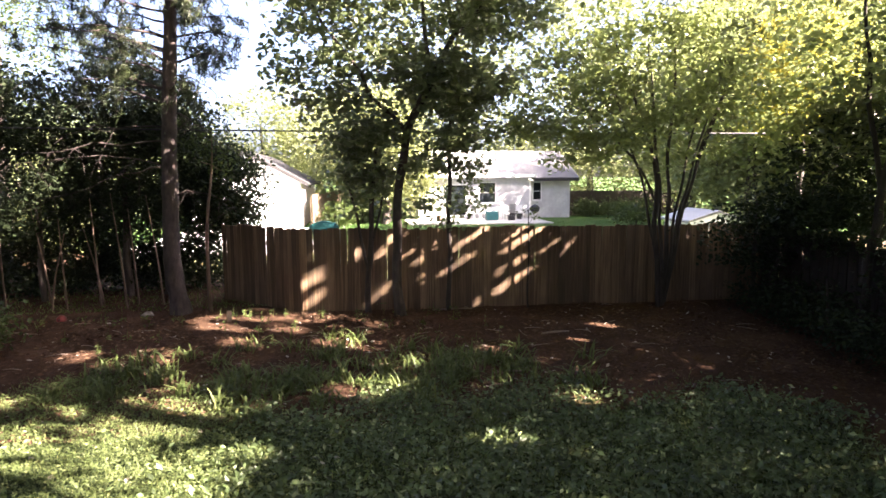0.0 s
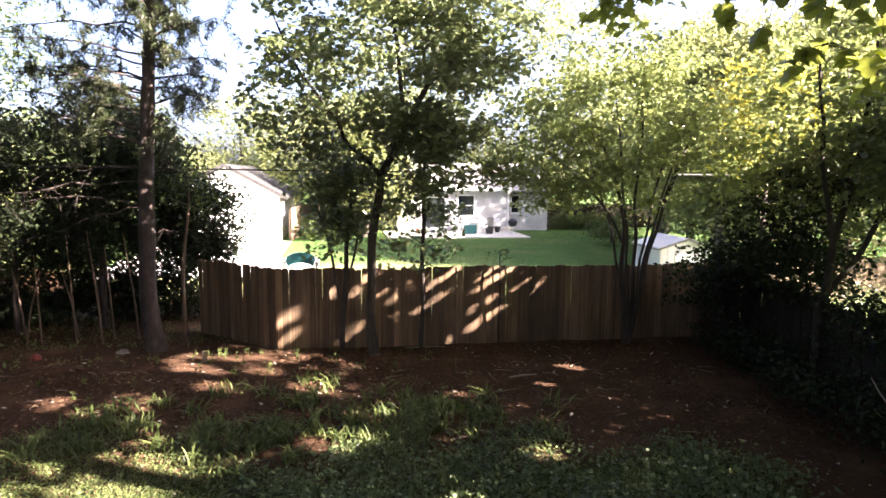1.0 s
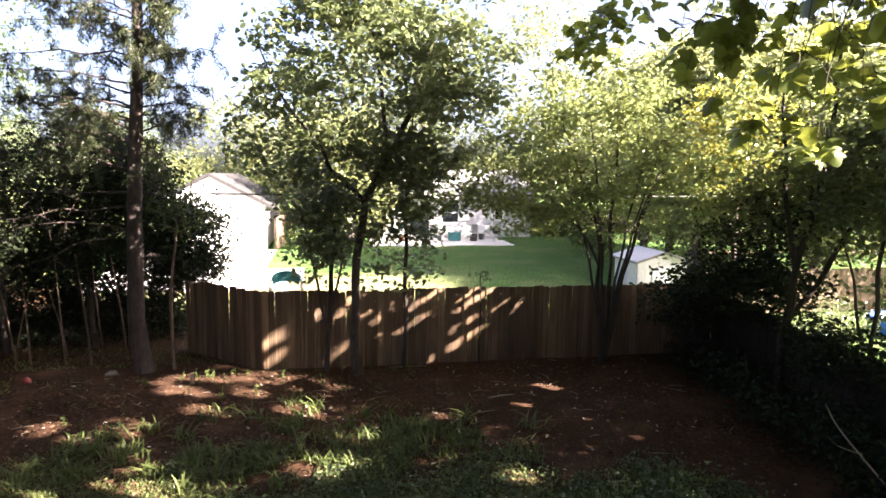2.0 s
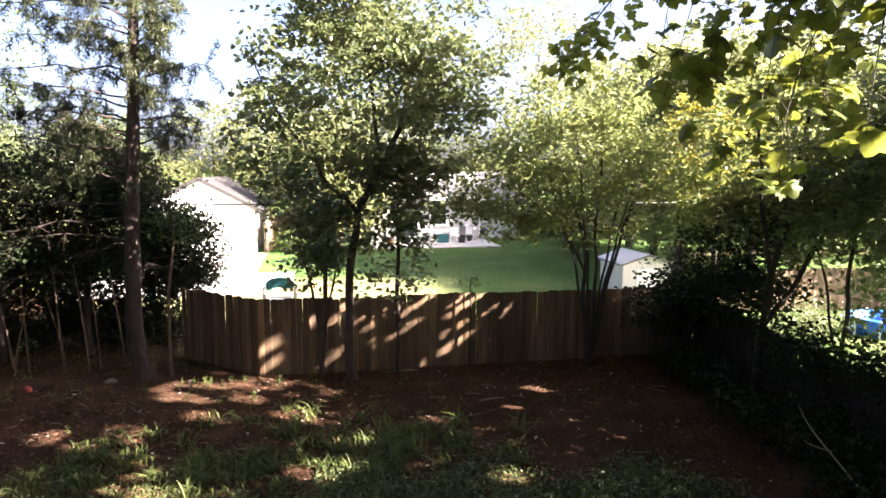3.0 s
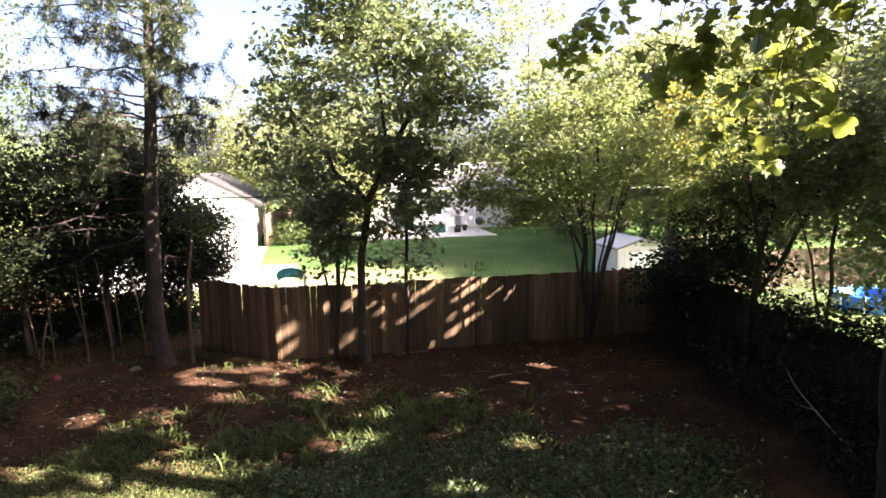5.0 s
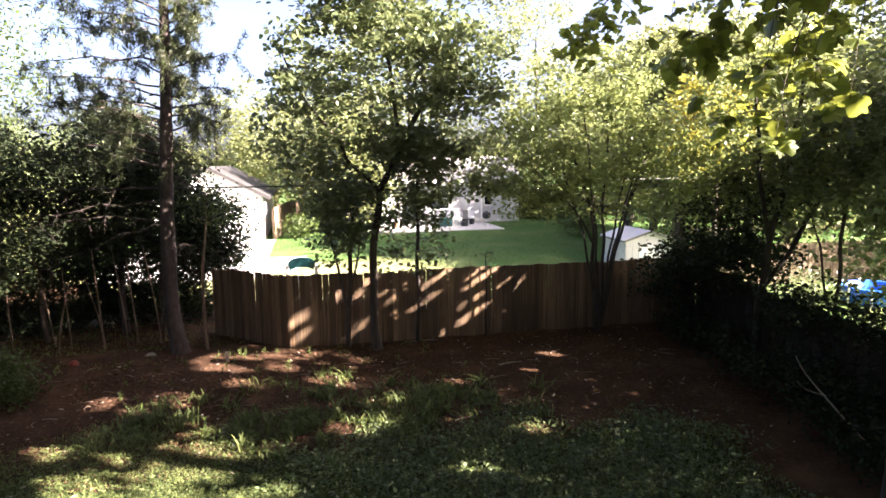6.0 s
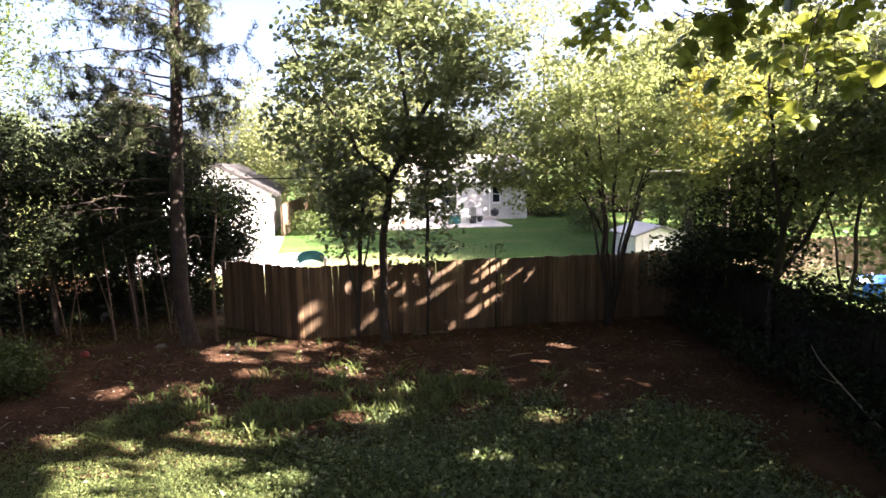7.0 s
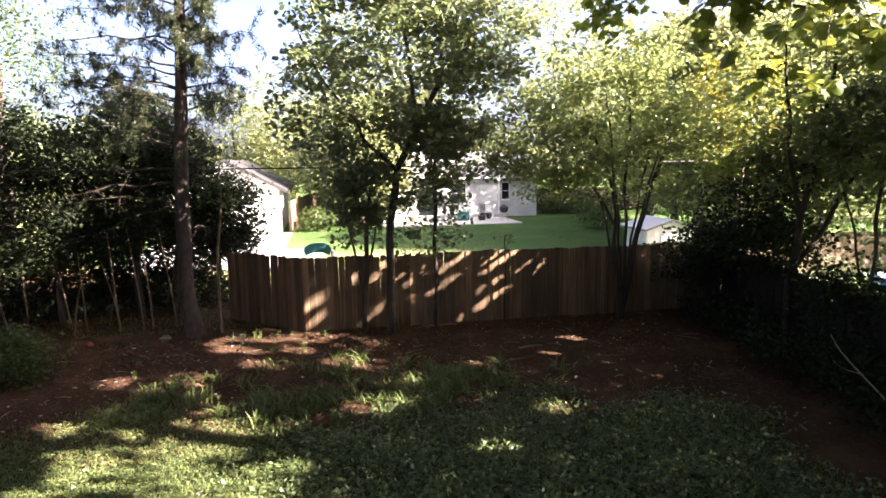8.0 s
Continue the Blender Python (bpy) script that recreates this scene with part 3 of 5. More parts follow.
# ---- shed behind the fence ----
shed = thing("garden_shed", (12.55, 21.6, float(gz(12.3, 21.6)) + 0.05), "small white metal garden shed with a low gable roof", "shed", turn=-1)
for y0 in (-0.86, 1.06):
    part("wall", prism(bmesh.new(), [(-1.0, -0.4), (1.0, -0.4), (1.0, 1.9), (0, 2.2), (-1.0, 1.9)], y0, y0 + 0.04), METAL_SHED, shed)
for x0 in (-1.0, 0.96):
    part("wall", new_box(x0, x0 + 0.04, -0.82, 1.06, -0.4, 1.9), METAL_SHED, shed)
for s in (1, -1):
    part("roof", prism(bmesh.new(), [(s * 1.1, 1.88), (s * 1.1, 1.93), (s * 0.002, 2.28), (s * 0.002, 2.22)], -1.0, 1.22), METAL_SHED, shed)
    part("fascia", prism(bmesh.new(), [(s * 1.11, 1.84), (s * 1.11, 1.92), (s * 0.002, 2.27), (s * 0.002, 2.19)], -1.02, -1.003), ROOF, shed, "grey roof edge")
    part("gutter", new_box(s * 1.125 - 0.02, s * 1.125 + 0.02, -1.0, 1.22, 1.84, 1.89), ROOF, shed, "grey eaves strip")
for k in range(8):
    part("rib", new_box(-0.95 + k * 0.26, -0.915 + k * 0.26, -0.875, -0.862, -0.35, 1.85), METAL_SHED, shed)
for k in range(7):
    part("rib", new_box(-1.015, -1.002, -0.7 + k * 0.26, -0.665 + k * 0.26, -0.35, 1.85), METAL_SHED, shed)
part("door", new_box(-0.4, 0.35, -0.892, -0.878, -0.3, 1.7, bevel=0.004), TRIM, shed)


# ---- board fences round the yard ----
def picket_mesh(name, mat, w, h, t, ear):
    bm = bmesh.new()
    prism(bm, [(-w / 2, 0), (w / 2, 0), (w / 2, h - ear), (w / 2 - ear, h), (-w / 2 + ear, h), (-w / 2, h - ear)], -t / 2, t / 2)
    bmesh.ops.recalc_face_normals(bm, faces=bm.faces)
    me = bpy.data.meshes.new(name)
    bm.to_mesh(me)
    bm.free()
    me.materials.append(mat)
    return me


def fence_run(label, a, b, mat, height=1.83, width=0.14, seed=3, flip=1):
    r = random.Random(seed)
    a, b = Vector(a), Vector(b)
    run = (b - a).length
    way = (b - a) / run
    ang = math.degrees(math.atan2(way.y, way.x))
    top = thing("fence", (a.x, a.y, 0), label, "fence", "yard fence", turn=ang)
    meshes = [picket_mesh("picket", mat, width * s, 1.0, 0.018, 0.018) for s in (1.02, 1.045, 1.055, 1.06, 1.065, 1.07)]
    n = int(run / (width + 0.004))
    for k in range(n):
        x = (k + 0.5) * run / n
        w = a + way * x
        z = float(gz(w.x, w.y))
        ob = new("picket", r.choice(meshes))
        ob.parent = top
        ob.matrix_basis = pose(x, 0.007 * (k % 2) + r.uniform(-0.002, 0.002), z - r.uniform(0.02, 0.05), r.uniform(-0.4, 0.4), r.uniform(-0.35, 0.35), r.uniform(-1.6, 1.6)) @ Matrix.Diagonal((1, 1, height + 0.03 + r.uniform(-0.025, 0.02), 1))
    for k in range(int(run / 2.4) + 1):
        x = min(k * 2.4 + 0.1, run - 0.1)
        w = a + way * x
        z = float(gz(w.x, w.y))
        part("post", new_box(x - 0.045, x + 0.045, flip * 0.115 - 0.045, flip * 0.115 + 0.045, z - 0.2, z + height - 0.12, bevel=0.006), mat, top)
    for zr in (0.35, 1.4):
        part("rail", new_box(0, run, flip * 0.0435 - 0.0195, flip * 0.0435 + 0.0195, zr, zr + 0.085), mat, top)
    return top


fence_run("brown weathered cedar board fence across the back", (-1.4, 13.62), (9.5, 13.62), FENCE, seed=3)
fence_run("brown cedar board fence panel running back beside shrubs", (-3.38, 15.5), (-1.36, 13.60), FENCE, seed=4)
# the side run takes the darkened wood, its shade being in the colour
fence_run("board fence along the side, with shade put into its colour", (9.46, 13.62), (7.42, -6.0), FENCE_DARK_SHADE, seed=5)

fence_run("sunlit weathered board fence beside the garage", (-2.7, 37.2), (-1.0, 52.0), FENCE_OLD, seed=7, height=1.95)

# the neighbour's fence beyond
fence_run("sunlit weathered board fence in the next garden", (15.5, 22.4), (29.0, 21.6), FENCE_OLD, seed=6, height=1.85)


# ---- trees ----
tree("back_yard_tree", "slender forked tree with dense mid-green leaves by the fence",
     [[(0.72, 13.0, -0.05, 0.15), (0.69, 13.0, 0.4, 0.11), (0.66, 13.0, 1.5, 0.098), (0.72, 13.0, 2.6, 0.092), (0.90, 13.0, 4.0, 0.088)],
      [(0.90, 13.0, 3.95, 0.085), (1.35, 12.95, 4.75, 0.075), (1.85, 12.9, 5.8, 0.06), (2.45, 12.9, 6.35, 0.045), (2.9, 12.9, 7.3, 0.03)],
      [(0.88, 13.0, 3.85, 0.05), (0.62, 12.95, 4.18, 0.046), (0.32, 12.9, 4.42, 0.042), (0.08, 12.9, 4.66, 0.038), (-0.02, 12.85, 5.0, 0.034), (-0.4, 12.8, 5.5, 0.03), (-0.9, 12.8, 6.15, 0.024), (-1.3, 12.7, 7.2, 0.015)],
      [(1.4, 12.95, 4.8, 0.05), (1.3, 13.1, 6.0, 0.045), (1.1, 13.2, 7.4, 0.035), (0.9, 13.2, 8.8, 0.02)]],
     [(0.75, 12.9, 6.6, 2.3, 2.0, 1.8, 2.8), (1.6, 12.8, 8.3, 2.2, 1.8, 1.5, 1.6), (-0.8, 12.9, 5.7, 1.2, 1.2, 1.2, 0.8), (2.6, 12.9, 5.6, 1.3, 1.3, 1.2, 0.8), (0.5, 13.0, 8.3, 1.3, 1.5, 1.3, 0.8), (-0.7, 13.0, 4.7, 0.8, 0.9, 0.6, 0.3), (3.0, 12.9, 6.8, 1.1, 1.2, 1.2, 0.7), (1.0, 12.8, 5.0, 0.7, 0.8, 0.5, 0.4), (1.9, 12.9, 4.6, 0.7, 0.8, 0.5, 0.3), (-0.3, 13.1, 4.0, 0.9, 0.8, 0.6, 0.35), (2.4, 13.0, 4.3, 1.0, 1.0, 0.8, 0.5)],
     480, 42, 0.135, LEAF_MID, seed=21, spread=0.26, flat=0.40, up=0.9, droop=0.2, aspect=0.78, oval=True)
tree("young_tree", "small multi-stemmed young tree against the fence",
     [[(0.05, 13.35, 0.0, 0.07), (0.10, 13.35, 1.2, 0.06), (0.18, 13.3, 2.5, 0.05), (0.25, 13.3, 3.6, 0.025)],
      [(0.06, 13.35, 1.0, 0.035), (-0.15, 13.35, 2.0, 0.03), (-0.45, 13.3, 3.2, 0.018)],
      [(0.10, 13.35, 1.3, 0.03), (0.35, 13.4, 2.2, 0.025), (0.40, 13.4, 3.1, 0.015)]],
     [(-0.05, 13.3, 2.9, 0.75, 0.6, 0.85, 1.0), (0.30, 13.3, 3.4, 0.9, 0.7, 0.9, 0.8)],
     72, 28, 0.125, LEAF_MID, seed=22, spread=0.21, flat=0.4, up=0.9, droop=0.2, aspect=0.75, oval=True)
tree("sapling", "tall thin sapling with a leafy stem at the fence",
     [[(1.83, 13.38, 0.0, 0.055), (1.84, 13.38, 1.6, 0.05), (1.84, 13.36, 3.6, 0.04), (1.92, 13.3, 4.6, 0.03), (2.0, 13.3, 5.8, 0.015)]],
     [(1.7, 13.3, 2.8, 1.0, 0.7, 1.0, 1.0), (1.9, 13.2, 4.4, 0.9, 0.7, 0.9, 0.8)],
     90, 28, 0.125, LEAF_MID, seed=23, spread=0.2, flat=0.4, up=0.9, droop=0.2, aspect=0.75, oval=True)
tree("sapling", "thin dark sapling rising just above the fence",
     [[(3.64, 13.42, 0.0, 0.022), (3.62, 13.42, 1.0, 0.018), (3.64, 13.40, 2.2, 0.010)]],
     [(3.66, 13.4, 2.15, 0.22, 0.2, 0.18, 1.0)], 5, 10, 0.08, LEAF_SHRUB, bark=BARK_DARK, seed=29, spread=0.08)
MYRTLE = [[(6.6, 13.1, -0.02, 0.067), (6.45, 13.1, 1.8, 0.056), (6.4, 13.1, 3.2, 0.044), (5.9, 13.0, 4.4, 0.033), (5.3, 12.9, 5.8, 0.015)],
          [(6.7, 13.15, 0.0, 0.052), (6.8, 13.2, 1.9, 0.044), (6.75, 13.2, 3.4, 0.037), (6.8, 13.1, 5.0, 0.026), (6.7, 13.0, 6.6, 0.015)],
          [(6.75, 13.1, 0.3, 0.044), (7.05, 13.1, 1.9, 0.041), (7.5, 13.1, 3.6, 0.033), (8.0, 13.0, 5.0, 0.022), (8.3, 12.9, 6.0, 0.015)],
          [(6.55, 13.1, 2.2, 0.033), (5.9, 13.1, 3.3, 0.026), (5.0, 13.0, 4.1, 0.018), (4.3, 12.9, 4.5, 0.011)]]
# thin stems fanning out of the same stool
for dx, dy in ((-1.5, 0.2), (-0.85, -0.7), (0.5, -0.8), (1.75, 0.3), (-0.3, 0.5), (1.1, -0.4)):
    MYRTLE.append([(6.68 + dx * f, 13.08 + dy * f, z, rr) for f, z, rr in ((0.03, 0.1, 0.036), (0.28, 2.3, 0.03), (0.66, 4.1, 0.022), (1.0, 5.6, 0.01))])
tree("myrtle_tree", "many-stemmed tree with fine yellow-green leaves in the fence corner", MYRTLE,
     [(6.2, 13.0, 5.2, 2.3, 1.8, 1.4, 2.6), (4.9, 12.9, 4.3, 1.3, 1.4, 1.0, 1.1), (7.7, 13.0, 4.6, 1.4, 1.4, 1.2, 1.0), (6.6, 13.0, 6.6, 1.7, 1.5, 1.0, 0.9), (6.0, 13.1, 3.5, 1.2, 1.2, 0.6, 0.35), (4.3, 12.9, 3.6, 0.8, 0.8, 0.5, 0.5), (3.6, 12.9, 4.1, 0.6, 0.7, 0.45, 0.3)],
     370, 38, 0.125, LEAF_LIGHT, seed=24, spread=0.24, aspect=0.62, flat=0.42, up=0.8, droop=0.2, oval=True)
tree("side_tree", "spreading leaning multi-stemmed tree beside the side fence",
     [[(8.72, 9.75, -0.25, 0.10), (8.95, 9.85, 1.6, 0.085), (9.15, 9.9, 2.8, 0.07), (9.55, 9.9, 4.6, 0.05), (9.7, 9.8, 7.2, 0.025)],
      [(8.97, 9.85, 1.7, 0.06), (9.6, 9.7, 2.7, 0.05), (10.3, 9.6, 4.2, 0.035), (10.8, 9.5, 6.2, 0.018)],
      [(9.12, 9.9, 2.6, 0.05), (8.95, 10.1, 4.2, 0.042), (8.85, 10.3, 6.4, 0.02)],
      [(9.3, 9.9, 3.4, 0.035), (9.9, 10.6, 5.0, 0.026), (10.2, 11.2, 6.6, 0.012)]],
     # the last, highest crown part is unseen, added to keep skylight off the corner
     [(9.9, 11.2, 5.6, 1.7, 2.0, 1.9, 2.0), (10.3, 9.4, 5.0, 1.6, 1.8, 1.6, 1.4), (10.5, 8.0, 7.6, 1.8, 1.8, 1.2, 0.7), (9.2, 12.0, 4.2, 1.1, 1.2, 1.1, 0.8), (8.8, 9.4, 8.0, 2.0, 2.0, 0.9, 1.0)],
     350, 38, 0.132, LEAF_LIGHT, bark=BARK_DARK, seed=25, spread=0.27, flat=0.45, up=0.8, droop=0.2, aspect=0.72, oval=True)
tree("golden_tree", "slender tree with bright yellow-green leaves behind the side fence",
     [[(11.6, 15.3, -0.4, 0.09), (11.6, 15.3, 2.0, 0.075), (11.5, 15.2, 4.5, 0.055), (11.5, 15.2, 7.2, 0.02)], [(11.58, 15.3, 2.4, 0.04), (11.0, 15.1, 4.2, 0.03), (10.5, 15.0, 5.8, 0.015)]],
     [(11.4, 15.2, 5.9, 1.5, 1.3, 1.4, 1.5), (10.8, 15.1, 4.6, 0.9, 0.9, 0.8, 0.5)],
     130, 44, 0.13, LEAF_GOLD, seed=38, spread=0.26, flat=0.45, up=0.8, aspect=0.7, oval=True, gaps=False)
# corner shrub and side undergrowth get their depth of shade from the leaf colour
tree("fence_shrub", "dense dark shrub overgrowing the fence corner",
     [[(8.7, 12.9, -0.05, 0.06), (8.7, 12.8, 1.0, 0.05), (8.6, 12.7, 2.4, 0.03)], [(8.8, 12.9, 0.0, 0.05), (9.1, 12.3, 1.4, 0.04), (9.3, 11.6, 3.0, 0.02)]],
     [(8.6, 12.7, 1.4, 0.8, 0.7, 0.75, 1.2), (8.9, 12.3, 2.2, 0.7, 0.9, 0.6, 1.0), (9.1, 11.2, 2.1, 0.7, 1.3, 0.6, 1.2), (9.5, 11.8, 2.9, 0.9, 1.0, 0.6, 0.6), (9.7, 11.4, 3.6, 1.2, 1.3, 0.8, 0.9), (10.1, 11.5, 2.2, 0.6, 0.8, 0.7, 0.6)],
     190, 48, 0.12, LEAF_DARK_SHADE, seed=26, spread=0.3, category="shrub", aspect=0.7, flat=0.5)
tree("elder_tree", "dark leafy young tree crowding the side fence",
     [[(10.0, 8.9, -0.3, 0.05), (9.92, 8.8, 1.6, 0.042), (9.85, 8.7, 3.4, 0.034), (9.95, 8.5, 5.4, 0.018)], [(10.0, 8.9, 0.2, 0.035), (10.3, 9.6, 2.0, 0.028), (10.2, 10.2, 4.0, 0.015)]],
     [(10.1, 9.0, 4.45, 1.3, 1.9, 1.4, 1.4), (9.9, 7.6, 4.85, 1.2, 1.6, 1.6, 1.0), (9.9, 10.6, 3.8, 1.1, 1.3, 0.95, 0.8)],
     170, 40, 0.13, LEAF_MID, seed=37, spread=0.24, flat=0.6, aspect=0.72, oval=True)
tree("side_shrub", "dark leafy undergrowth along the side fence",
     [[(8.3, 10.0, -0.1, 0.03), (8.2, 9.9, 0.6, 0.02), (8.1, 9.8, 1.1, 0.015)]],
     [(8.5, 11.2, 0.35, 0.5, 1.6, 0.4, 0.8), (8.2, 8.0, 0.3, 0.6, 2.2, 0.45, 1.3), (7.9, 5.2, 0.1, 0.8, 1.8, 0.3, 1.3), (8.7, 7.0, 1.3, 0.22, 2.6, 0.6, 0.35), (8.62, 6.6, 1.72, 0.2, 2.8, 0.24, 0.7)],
     300, 45, 0.10, LEAF_DARK_SHADE, seed=27, spread=0.22, category="shrub")

# tall unseen trees added round the yard, whose crowns close over it and shade it
SHADE = [(13.5, 3.0, 15.0, 4.6, 8.6, 700, 0.26), (13.0, -4.5, 15.5, 4.8, 8.6, 420, 0.32), (12.0, -11.5, 15.0, 4.8, 9.0, 300, 0.34), (-1.5, -8.5, 14.5, 6.5, 11.0, 520, 0.36),
         (-9.0, -1.0, 14.5, 6.0, 10.5, 520, 0.36), (6.5, -5.0, 14.5, 5.8, 11.0, 420, 0.36), (-10.0, 8.0, 15.0, 6.0, 11.5, 520, 0.32), (-15.0, 2.0, 11.0, 4.5, 5.5, 380, 0.32), (-14.5, 11.5, 9.0, 3.4, 4.8, 330, 0.26),
         (12.6, 6.2, 17.0, 4.4, 13.2, 45, 0.28), (14.8, 8.8, 8.0, 3.2, 4.4, 380, 0.20)]
for k, (x, y, h, r, zc, n, size) in enumerate(SHADE):
    z0 = float(gz(x, y))
    tree("added_shade_tree", "tall unseen leafy tree added to shade the yard",
         [[(x, y, z0 - 0.1, 0.30), (x + 0.1, y, z0 + 2.5, 0.24), (x - 0.1, y + 0.2, z0 + 6.0, 0.18), (x, y, z0 + h - 2, 0.06)]],
         [(x, y, z0 + zc, r, r, h - zc - 0.5, 2.0), (x - 0.8, y + 0.5, z0 + zc + 1, r * 0.9, r * 0.9, (h - zc) * 0.5, 1.0)],
         n, 46, size, LEAF_MID, seed=40 + k, spread=0.7)

tree("near_yard_tree", "large dark-trunked yard tree with broad lobed leaves",
     [[(5.90, 3.50, -0.35, 0.40), (5.90, 3.52, 0.3, 0.28), (5.87, 3.55, 2.5, 0.235), (5.84, 3.55, 5.0, 0.22), (5.6, 3.55, 7.2, 0.18), (5.2, 3.5, 10.0, 0.10)],
      [(5.45, 3.65, 5.9, 0.08), (6.2, 4.2, 7.0, 0.06), (6.8, 4.8, 7.4, 0.03)],
      [(5.5, 3.6, 7.4, 0.05), (5.2, 6.2, 8.7, 0.035), (4.5, 8.6, 8.4, 0.014)],
      [(5.4, 3.6, 6.8, 0.10), (3.5, 2.2, 8.8, 0.07), (1.5, 1.0, 10.0, 0.04)],
      [(5.3, 3.6, 7.5, 0.09), (3.0, 5.0, 9.8, 0.06), (0.5, 6.4, 10.8, 0.03)]],
     # the wide high crown parts are unseen, added to block sky over the yard
     [(5.3, 4.2, 9.8, 1.8, 1.9, 1.0, 0.7), (8.2, 5.6, 9.6, 2.4, 2.4, 1.0, 1.4), (2.6, 0.8, 10.2, 5.2, 5.0, 2.0, 4.0), (0.0, 5.0, 11.0, 6.6, 4.4, 1.3, 5.0), (7.4, 3.2, 8.8, 1.2, 1.2, 0.8, 0.3), (8.4, 7.4, 9.6, 2.6, 3.0, 0.8, 3.2), (7.0, 1.0, 9.0, 2.6, 2.6, 0.9, 2.0)],
     1250, 42, 0.26, LEAF_BIG, bark=BARK_DARK, seed=28, spread=0.5, aspect=0.85)


# broad lobed leaves hanging from the low bough
def lobed_leaf(name, curl):
    out = [(0.0, 0.0), (0.12, -0.06), (0.26, -0.08), (0.40, -0.02), (0.50, 0.08), (0.47, 0.18), (0.40, 0.26), (0.44, 0.34), (0.55, 0.44), (0.56, 0.53), (0.46, 0.58), (0.34, 0.60), (0.29, 0.70), (0.22, 0.84), (0.10, 0.94), (0.0, 0.98)]
    pts = out + [(-x, y) for x, y in out[-2:0:-1]]
    bm = bmesh.new()
    rim = [bm.verts.new((x, y, -curl * (x * x * 1.4 + (y - 0.4) ** 2 * 0.5))) for x, y in pts]
    mid = bm.verts.new((0, 0.42, 0.03))
    for k in range(len(rim)):
        bm.faces.new((mid, rim[k], rim[(k + 1) % len(rim)]))
    me = bpy.data.meshes.new(name)
    bm.to_mesh(me)
    bm.free()
    me.materials.append(LEAF_BIG)
    return me


def leafy_bough():
    """Thin shoots that hang out of the high crown, with lobed leaves on short side twigs."""
    r = random.Random(5)
    origin = Vector((5.45, 3.9, 7.4))
    top = thing("leafy_bough", origin, "low hanging bough with broad lobed green leaves", "branch")
    shapes = [lobed_leaf("leaf", c) for c in (0.15, 0.35, 0.6)]

    def tube(name, pts, radii, sides=5):
        v, f = tube_arrays([tuple(Vector(p) - origin) for p in pts], radii, sides)
        ob = new(name, raw_mesh(name, v, f, BARK, True))
        ob.parent = top

    def leaf(p, s):
        ob = new("leaf", r.choice(shapes))
        ob.parent = top
        ob.matrix_basis = pose(*(p - origin), r.uniform(-80, 5), r.uniform(-40, 40), r.uniform(0, 360)) @ Matrix.Diagonal((s, s, s, 1))

    # ends of the shoots, and how many twigs each bears
    shoots = [((3.40, 4.75, 5.75), 8), ((3.95, 5.05, 5.65), 10), ((4.35, 4.6, 5.35), 9), ((4.7, 5.2, 5.5), 9), ((4.9, 4.3, 5.6), 9), ((3.7, 3.6, 5.75), 7), ((5.2, 4.9, 5.2), 9), ((4.4, 3.7, 5.85), 8), ((5.0, 6.0, 5.9), 9), ((4.2, 6.2, 6.0), 8), ((5.6, 5.0, 5.9), 8), ((6.0, 5.5, 6.15), 8)]
    for (x, y, z), count in shoots:
        e = Vector((x, y, z - 0.25))
        o = Vector((5.38, 4.6, 7.95)).lerp(Vector((5.2, 6.2, 8.7)), r.uniform(0, 1)) if y > 4.5 else Vector((4.9, 3.2, 7.3)).lerp(Vector((3.5, 2.2, 8.8)), r.uniform(0, 0.8))
        k = Vector((0.7 * x + 0.3 * o.x + r.gauss(0, 0.2), 0.7 * y + 0.3 * o.y + r.gauss(0, 0.2), 0.75 * o.z + 0.25 * z))
        path = [(1 - t) ** 2 * o + 2 * t * (1 - t) * k + t * t * e + Vector((r.gauss(0, 0.03), r.gauss(0, 0.03), r.gauss(0, 0.02))) * (t > 0) for t in np.linspace(0, 1, 9)]
        tube("bough", path, np.linspace(0.010, 0.003, 9), 6)
        for q in range(count):
            a = path[r.choice((5, 6, 7, 7, 8, 8))]
            b = a + Vector((r.gauss(0, 0.22), r.gauss(0, 0.22), -r.uniform(0.02, 0.32)))
            tube("twig", [a, (a + b) / 2 + Vector((0, 0, 0.04)), b], [0.005, 0.004, 0.003])
            for n in range(3):
                p = a + (b - a) * r.uniform(0.35, 1.05) + Vector((r.gauss(0, 0.06), r.gauss(0, 0.06), r.gauss(0, 0.05)))
                if not bool(sunlit(np.array([tuple(p)]), -0.16)[0]):
                    leaf(p, r.uniform(0.13, 0.24))
    # two sprays that hang low in the sun
    for e, a, count in ((Vector((3.40, 3.02, 4.70)), Vector((4.1, 3.5, 6.0)), 6), (Vector((3.42, 2.25, 5.02)), Vector((4.3, 3.0, 6.2)), 3)):
        m = Vector((e.x + 0.12, e.y + 0.08, 0.4 * a.z + 0.6 * e.z))
        tube("twig", [a, (a + m) / 2 + Vector((0, 0, 0.1)), m, e], [0.007, 0.006, 0.004, 0.003])
        for n in range(count):
            ang = n * 1.05 + r.uniform(-0.3, 0.3)
            leaf(e + Vector((0.11 * math.cos(ang), 0.07 * math.sin(ang), r.uniform(-0.08, 0.04))), r.uniform(0.15, 0.22))
    # a farther shoot out of the same crown, above the back of the yard
    far_end = Vector((4.9, 10.6, 7.0))
    path = [origin, Vector((5.4, 6.2, 8.6)), Vector((5.3, 8.6, 8.3)), Vector((5.0, 10.0, 7.5)), far_end]
    tube("bough", path, [0.03, 0.026, 0.018, 0.012, 0.005], 6)
